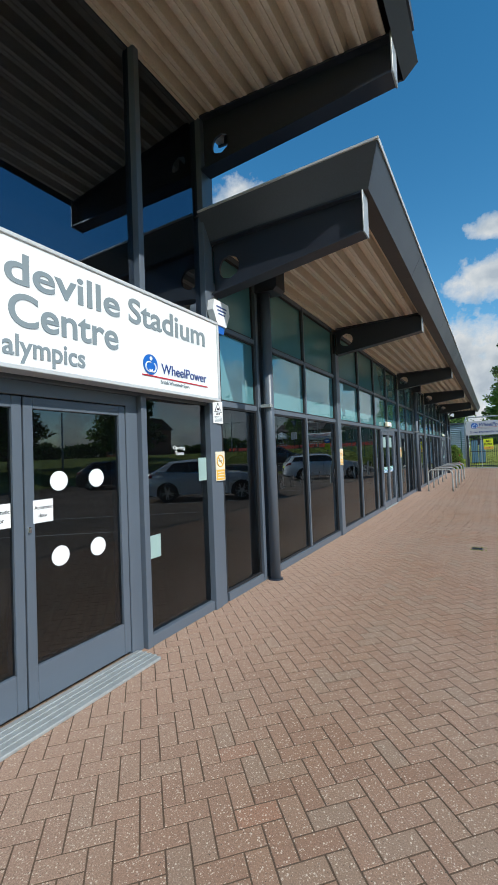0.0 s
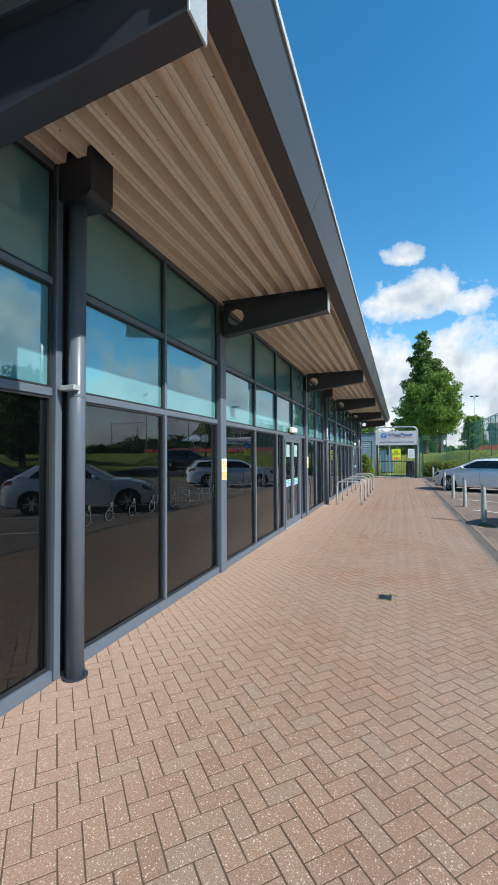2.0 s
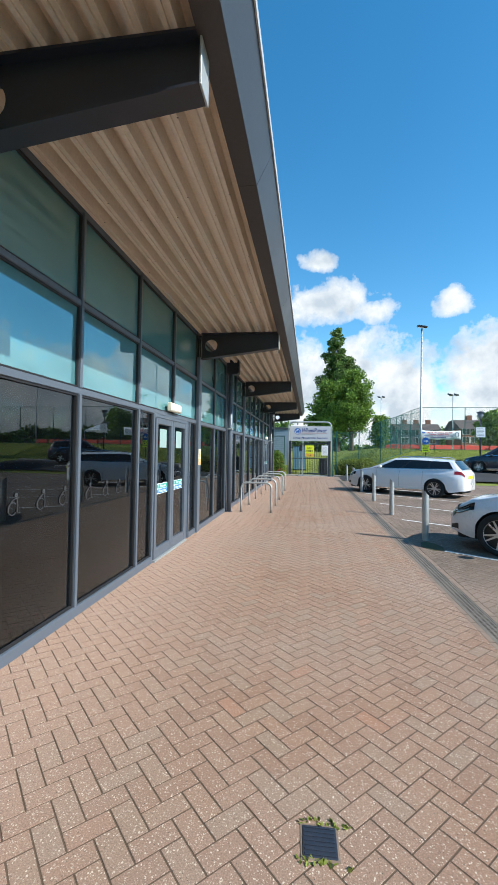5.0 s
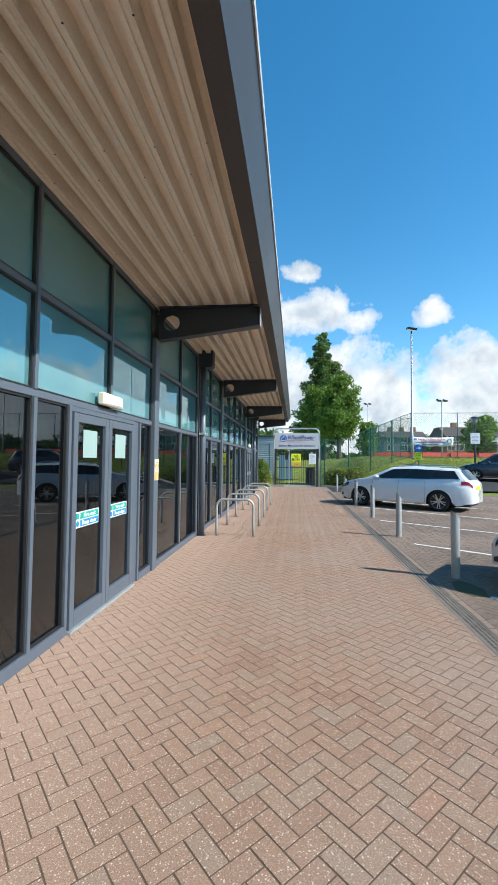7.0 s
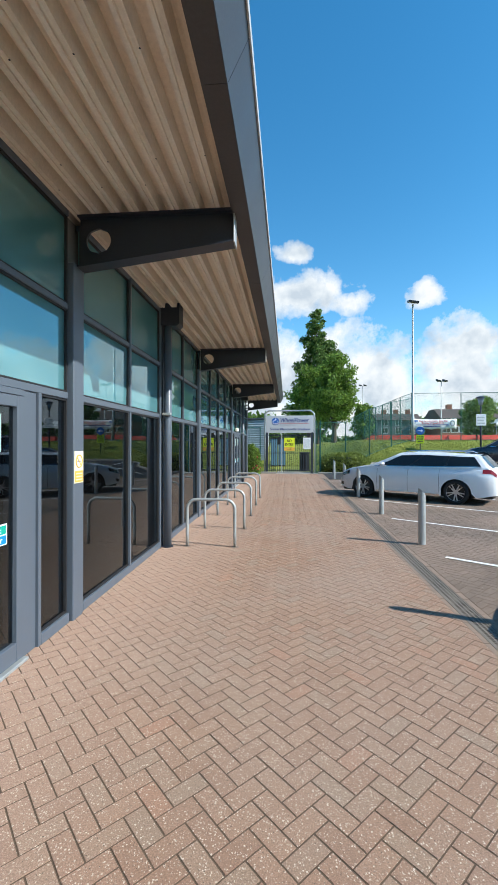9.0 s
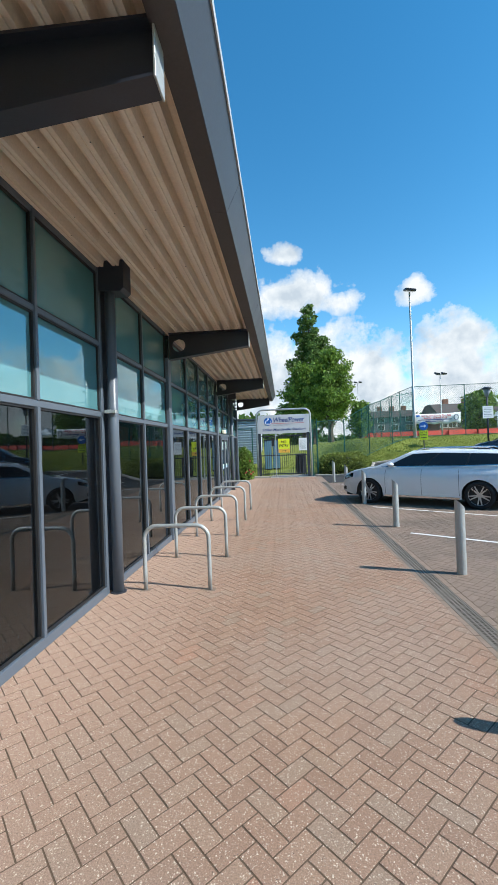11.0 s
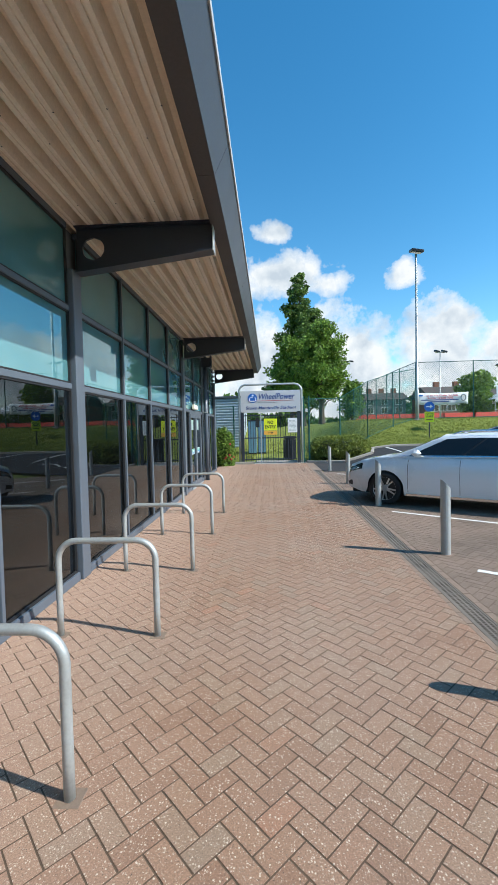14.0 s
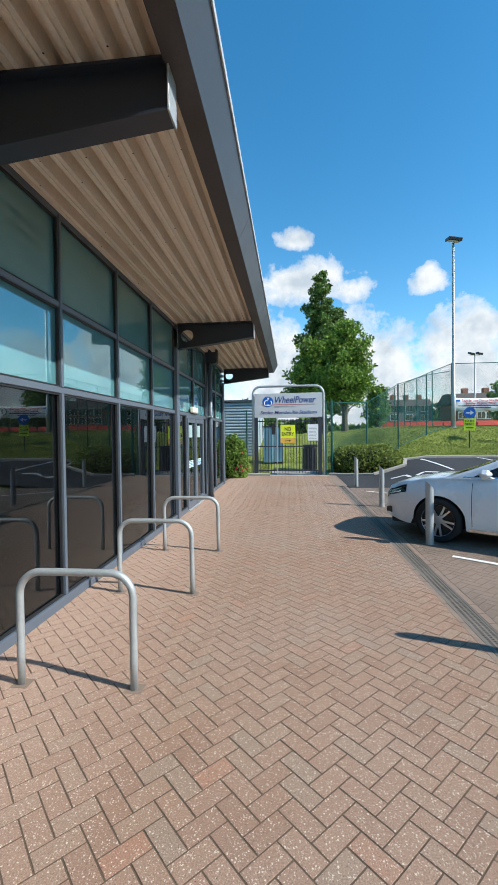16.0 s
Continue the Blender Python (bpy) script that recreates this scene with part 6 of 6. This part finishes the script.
# ---- far buildings ----
def block_building(x0, x1, y, depth, eave, ridge, storeys, cols, wall, label):
    z = 1.6
    root = tagged(empty("apartment_building", pose(x0, y, z)), label, "building", "far buildings")
    w, e, r = x1 - x0, eave - z, ridge - z
    part("wall", bx(0, w, 0, depth, -2, e, 0), wall, root)
    part("roof", prism([(-0.5, e), (depth + 0.5, e), (depth * 0.65, r), (depth * 0.35, r)], "x", -0.5, w + 0.5), M_ROOF, root)
    for k in range(3):
        part("chimney", bx(w * (0.2 + 0.3 * k), w * (0.2 + 0.3 * k) + 1.0, depth * 0.45, depth * 0.55, r - 0.3, r + 1.1), M_BRICK, root)
    for s in range(storeys):
        for c in range(cols):
            cx, cz = w * (c + 0.5) / cols, e * (s + 0.35) / storeys
            fr = part("window", bx(cx - 0.75, cx + 0.75, -0.06, 0.02, cz, cz + 1.3, 0), M_WHITE, root)
            part("glazing", bx(cx - 0.66, cx - 0.03, -0.08, -0.06, cz + 0.08, cz + 1.22, 0), M_CARGLASS, fr)
            part("glazing", bx(cx + 0.03, cx + 0.66, -0.08, -0.06, cz + 0.08, cz + 1.22, 0), M_CARGLASS, fr)


block_building(31, 44, 96, 10, 6.9, 9.0, 3, 8, M_BRICK, "three storey brick apartment block with a dark roof")
block_building(20, 29, 104, 9, 7.0, 8.6, 3, 3, M_WALL_IN, "grey rendered apartment block beyond the court")
block_building(56, 66, 60, 9, 7.5, 9.8, 2, 4, M_BRICK, "brick house beyond the court")


def white_tent(x, y):
    z = land(x, y)
    root = tagged(empty("event_tent", pose(x, y, z)), "small white peaked event tent beyond the fence", "tent")
    bm = bmesh.new()
    q = [bm.verts.new(p) for p in ((-1.6, -1.6, 2.1), (1.6, -1.6, 2.1), (1.6, 1.6, 2.1), (-1.6, 1.6, 2.1), (0, 0, 3.0))]
    for i in range(4):
        bm.faces.new((q[i], q[(i + 1) % 4], q[4]))
    part("canopy", bm, M_WHITE, root)
    for sx in (-1, 1):
        part("valance", bx(-1.6, 1.6, sx * 1.6 - 0.01, sx * 1.6 + 0.01, 1.85, 2.1, 0), M_WHITE, root)
        for sy in (-1, 1):
            part("leg", tube([(sx * 1.55, sy * 1.55, 0), (sx * 1.55, sy * 1.55, 2.1)], 0.03, 8), M_GALV, root)


white_tent(25.0, 60.0)

# ---- interior things seen through the glass ----
mat_ = tagged(empty("floor_mat", pose(-3.95, 5.85, 0.012)), "yellow printed floor mat just inside the glass", "mat")
part("pad", bx(-0.6, 0.6, -0.55, 0.55, 0, 0.01, 0.003), surface("yellow_mat", (0.55, 0.33, 0.02), 0.8), mat_)
for k in range(2):
    part("text_line", bx(-0.35 + 0.3 * k, -0.15 + 0.3 * k, -0.38, 0.30, 0.010, 0.012, 0), M_BLACK, mat_)




def barrier_post(x, y, r, h):
    root = tagged(empty("barrier_post", pose(x, y, 0.012)), "pale metal barrier post standing inside behind the glass", "post", "posts behind the glass")
    part("shaft", tube([(0, 0, 0), (0, 0, h)], r, 14), M_GALV, root, smooth=True)
    part("foot_plate", bx(-0.16, 0.16, -0.05, 0.05, 0, 0.012, 0.003), M_GALV, root)
    part("cap", tube([(0, 0, h), (0, 0, h + 0.015)], r * 1.1, 14), M_STEEL, root)


barrier_post(-2.64, 9.32, 0.04, 1.08)
barrier_post(-2.64, 9.08, 0.024, 1.0)


# ---- paving, the largest number of pieces last ----
def clip_poly(poly, x_lo, x_hi, y_lo, y_hi):
    for ax, lim, sg in ((0, x_lo, 1), (0, x_hi, -1), (1, y_lo, 1), (1, y_hi, -1)):
        out = []
        for i, p in enumerate(poly):
            q = poly[(i + 1) % len(poly)]
            a, b = sg * (p[ax] - lim), sg * (q[ax] - lim)
            if a >= 0:
                out.append(p)
            if (a >= 0) != (b >= 0):
                t = a / (a - b)
                out.append((p[0] + (q[0] - p[0]) * t, p[1] + (q[1] - p[1]) * t))
        poly = out
        if len(poly) < 3:
            return []
    return poly


def herringbone(x0, x1, y0, y1, turn, gap=0.0068):
    """Block outlines of a 45 degree herringbone, each cut at the edges of the area."""
    u = 0.0975
    c, s = math.cos(radians(turn)), math.sin(radians(turn))
    R = int(max(x1 - x0, y1 - y0) / u) + 8
    cx, cy = (x0 + x1) / 2, (y0 + y1) / 2
    for j in range(-R // 2, R // 2):
        for i in range(-R, R):
            for w, h, ox, oy in ((2, 1, 0, 0), (1, 2, 0, 1)):
                ax, ay = (i + 2 * j + ox) * u, (i - 2 * j + oy) * u
                mx, my = ax + w * u / 2, ay + h * u / 2
                wx, wy = cx + c * mx - s * my, cy + s * mx + c * my
                if not (x0 - 0.12 < wx < x1 + 0.12 and y0 - 0.12 < wy < y1 + 0.12):
                    continue
                g = gap / 2
                quad = [(ax + g, ay + g), (ax + w * u - g, ay + g), (ax + w * u - g, ay + h * u - g), (ax + g, ay + h * u - g)]
                poly = clip_poly([(cx + c * px - s * py, cy + s * px + c * py) for px, py in quad], x0, x1, y0, y1)
                if len(poly) >= 3:
                    yield poly, (wx, wy), len(poly) == 4 and all(x0 + 1e-4 < p[0] < x1 - 1e-4 and y0 + 1e-4 < p[1] < y1 - 1e-4 for p in poly), (w, h)


def block_geometry(poly, z, tx, ty, cx, cy, cham=0.001):
    k = len(poly)
    vs = []
    for d, dz in ((0.0, -0.03), (0.0, -0.002), (cham, 0.0)):
        for px, py in poly:
            L = math.hypot(px - cx, py - cy) or 1
            f = 1 - d / L * 1.3
            qx, qy = cx + (px - cx) * f, cy + (py - cy) * f
            vs.append((qx, qy, z + dz + tx * (qx - cx) + ty * (qy - cy)))
    fs = [tuple(range(2 * k, 3 * k))]
    for r in (0, 1):
        for i in range(k):
            j = (i + 1) % k
            fs.append((r * k + i, r * k + j, (r + 1) * k + j, (r + 1) * k + i))
    return vs, fs


def pave(name, x0, x1, y0, y1, mat, label, near=None, turn=45.0, wob=1.0):
    rnd = random.Random(77)
    V, F = [], []
    root = tagged(empty(name), label, "paving", kind="structure")
    shared, singles = {}, 0
    for poly, (cx, cy), whole, wh in herringbone(x0, x1, y0, y1, turn):
        z = 0.0006 + max(-0.0005, min(0.0012, rnd.gauss(0, 0.0005) * wob))
        tx, ty = [max(-0.004, min(0.004, rnd.gauss(0, 0.002) * wob)) for _ in range(2)]
        if near and whole and singles < 300 and near(cx, cy):
            if wh not in shared:
                vs, fs = block_geometry([(px - cx, py - cy) for px, py in poly], 0, 0, 0, 0, 0)
                shared[wh] = mesh_of("paving_block", vs, fs, mat)
            ob = new("paving_block", shared[wh])
            ob.matrix_basis = Matrix.Translation((cx, cy, z)) @ Euler((ty, -tx, 0)).to_matrix().to_4x4()
            ob.parent = root
            singles += 1
            continue
        px = sum(p[0] for p in poly) / len(poly)
        py = sum(p[1] for p in poly) / len(poly)
        vs, fs = block_geometry(poly, z, tx, ty, px, py)
        k = len(V)
        V += vs
        F += [tuple(i + k for i in f) for f in fs]
    ob = tagged(new("paving_blocks", mesh_of("paving_blocks", V, F, mat)), kind="stuff")
    ob.parent = root
    return root


pave("pavement", -2.16, 1.527, -3.0, 32.2, M_PAVER, "worn red-brown block paving laid in a herringbone", lambda x, y: abs(x - 0.0) < 1.2 and 17.2 < y < 19.8, PAVE_TURN)
pave("car_park", 1.833, 14.0, 2.0, 28.6, M_PAVER_PARK, "grey-brown block paving of the car park in a herringbone", None, PAVE_TURN, 0.7)
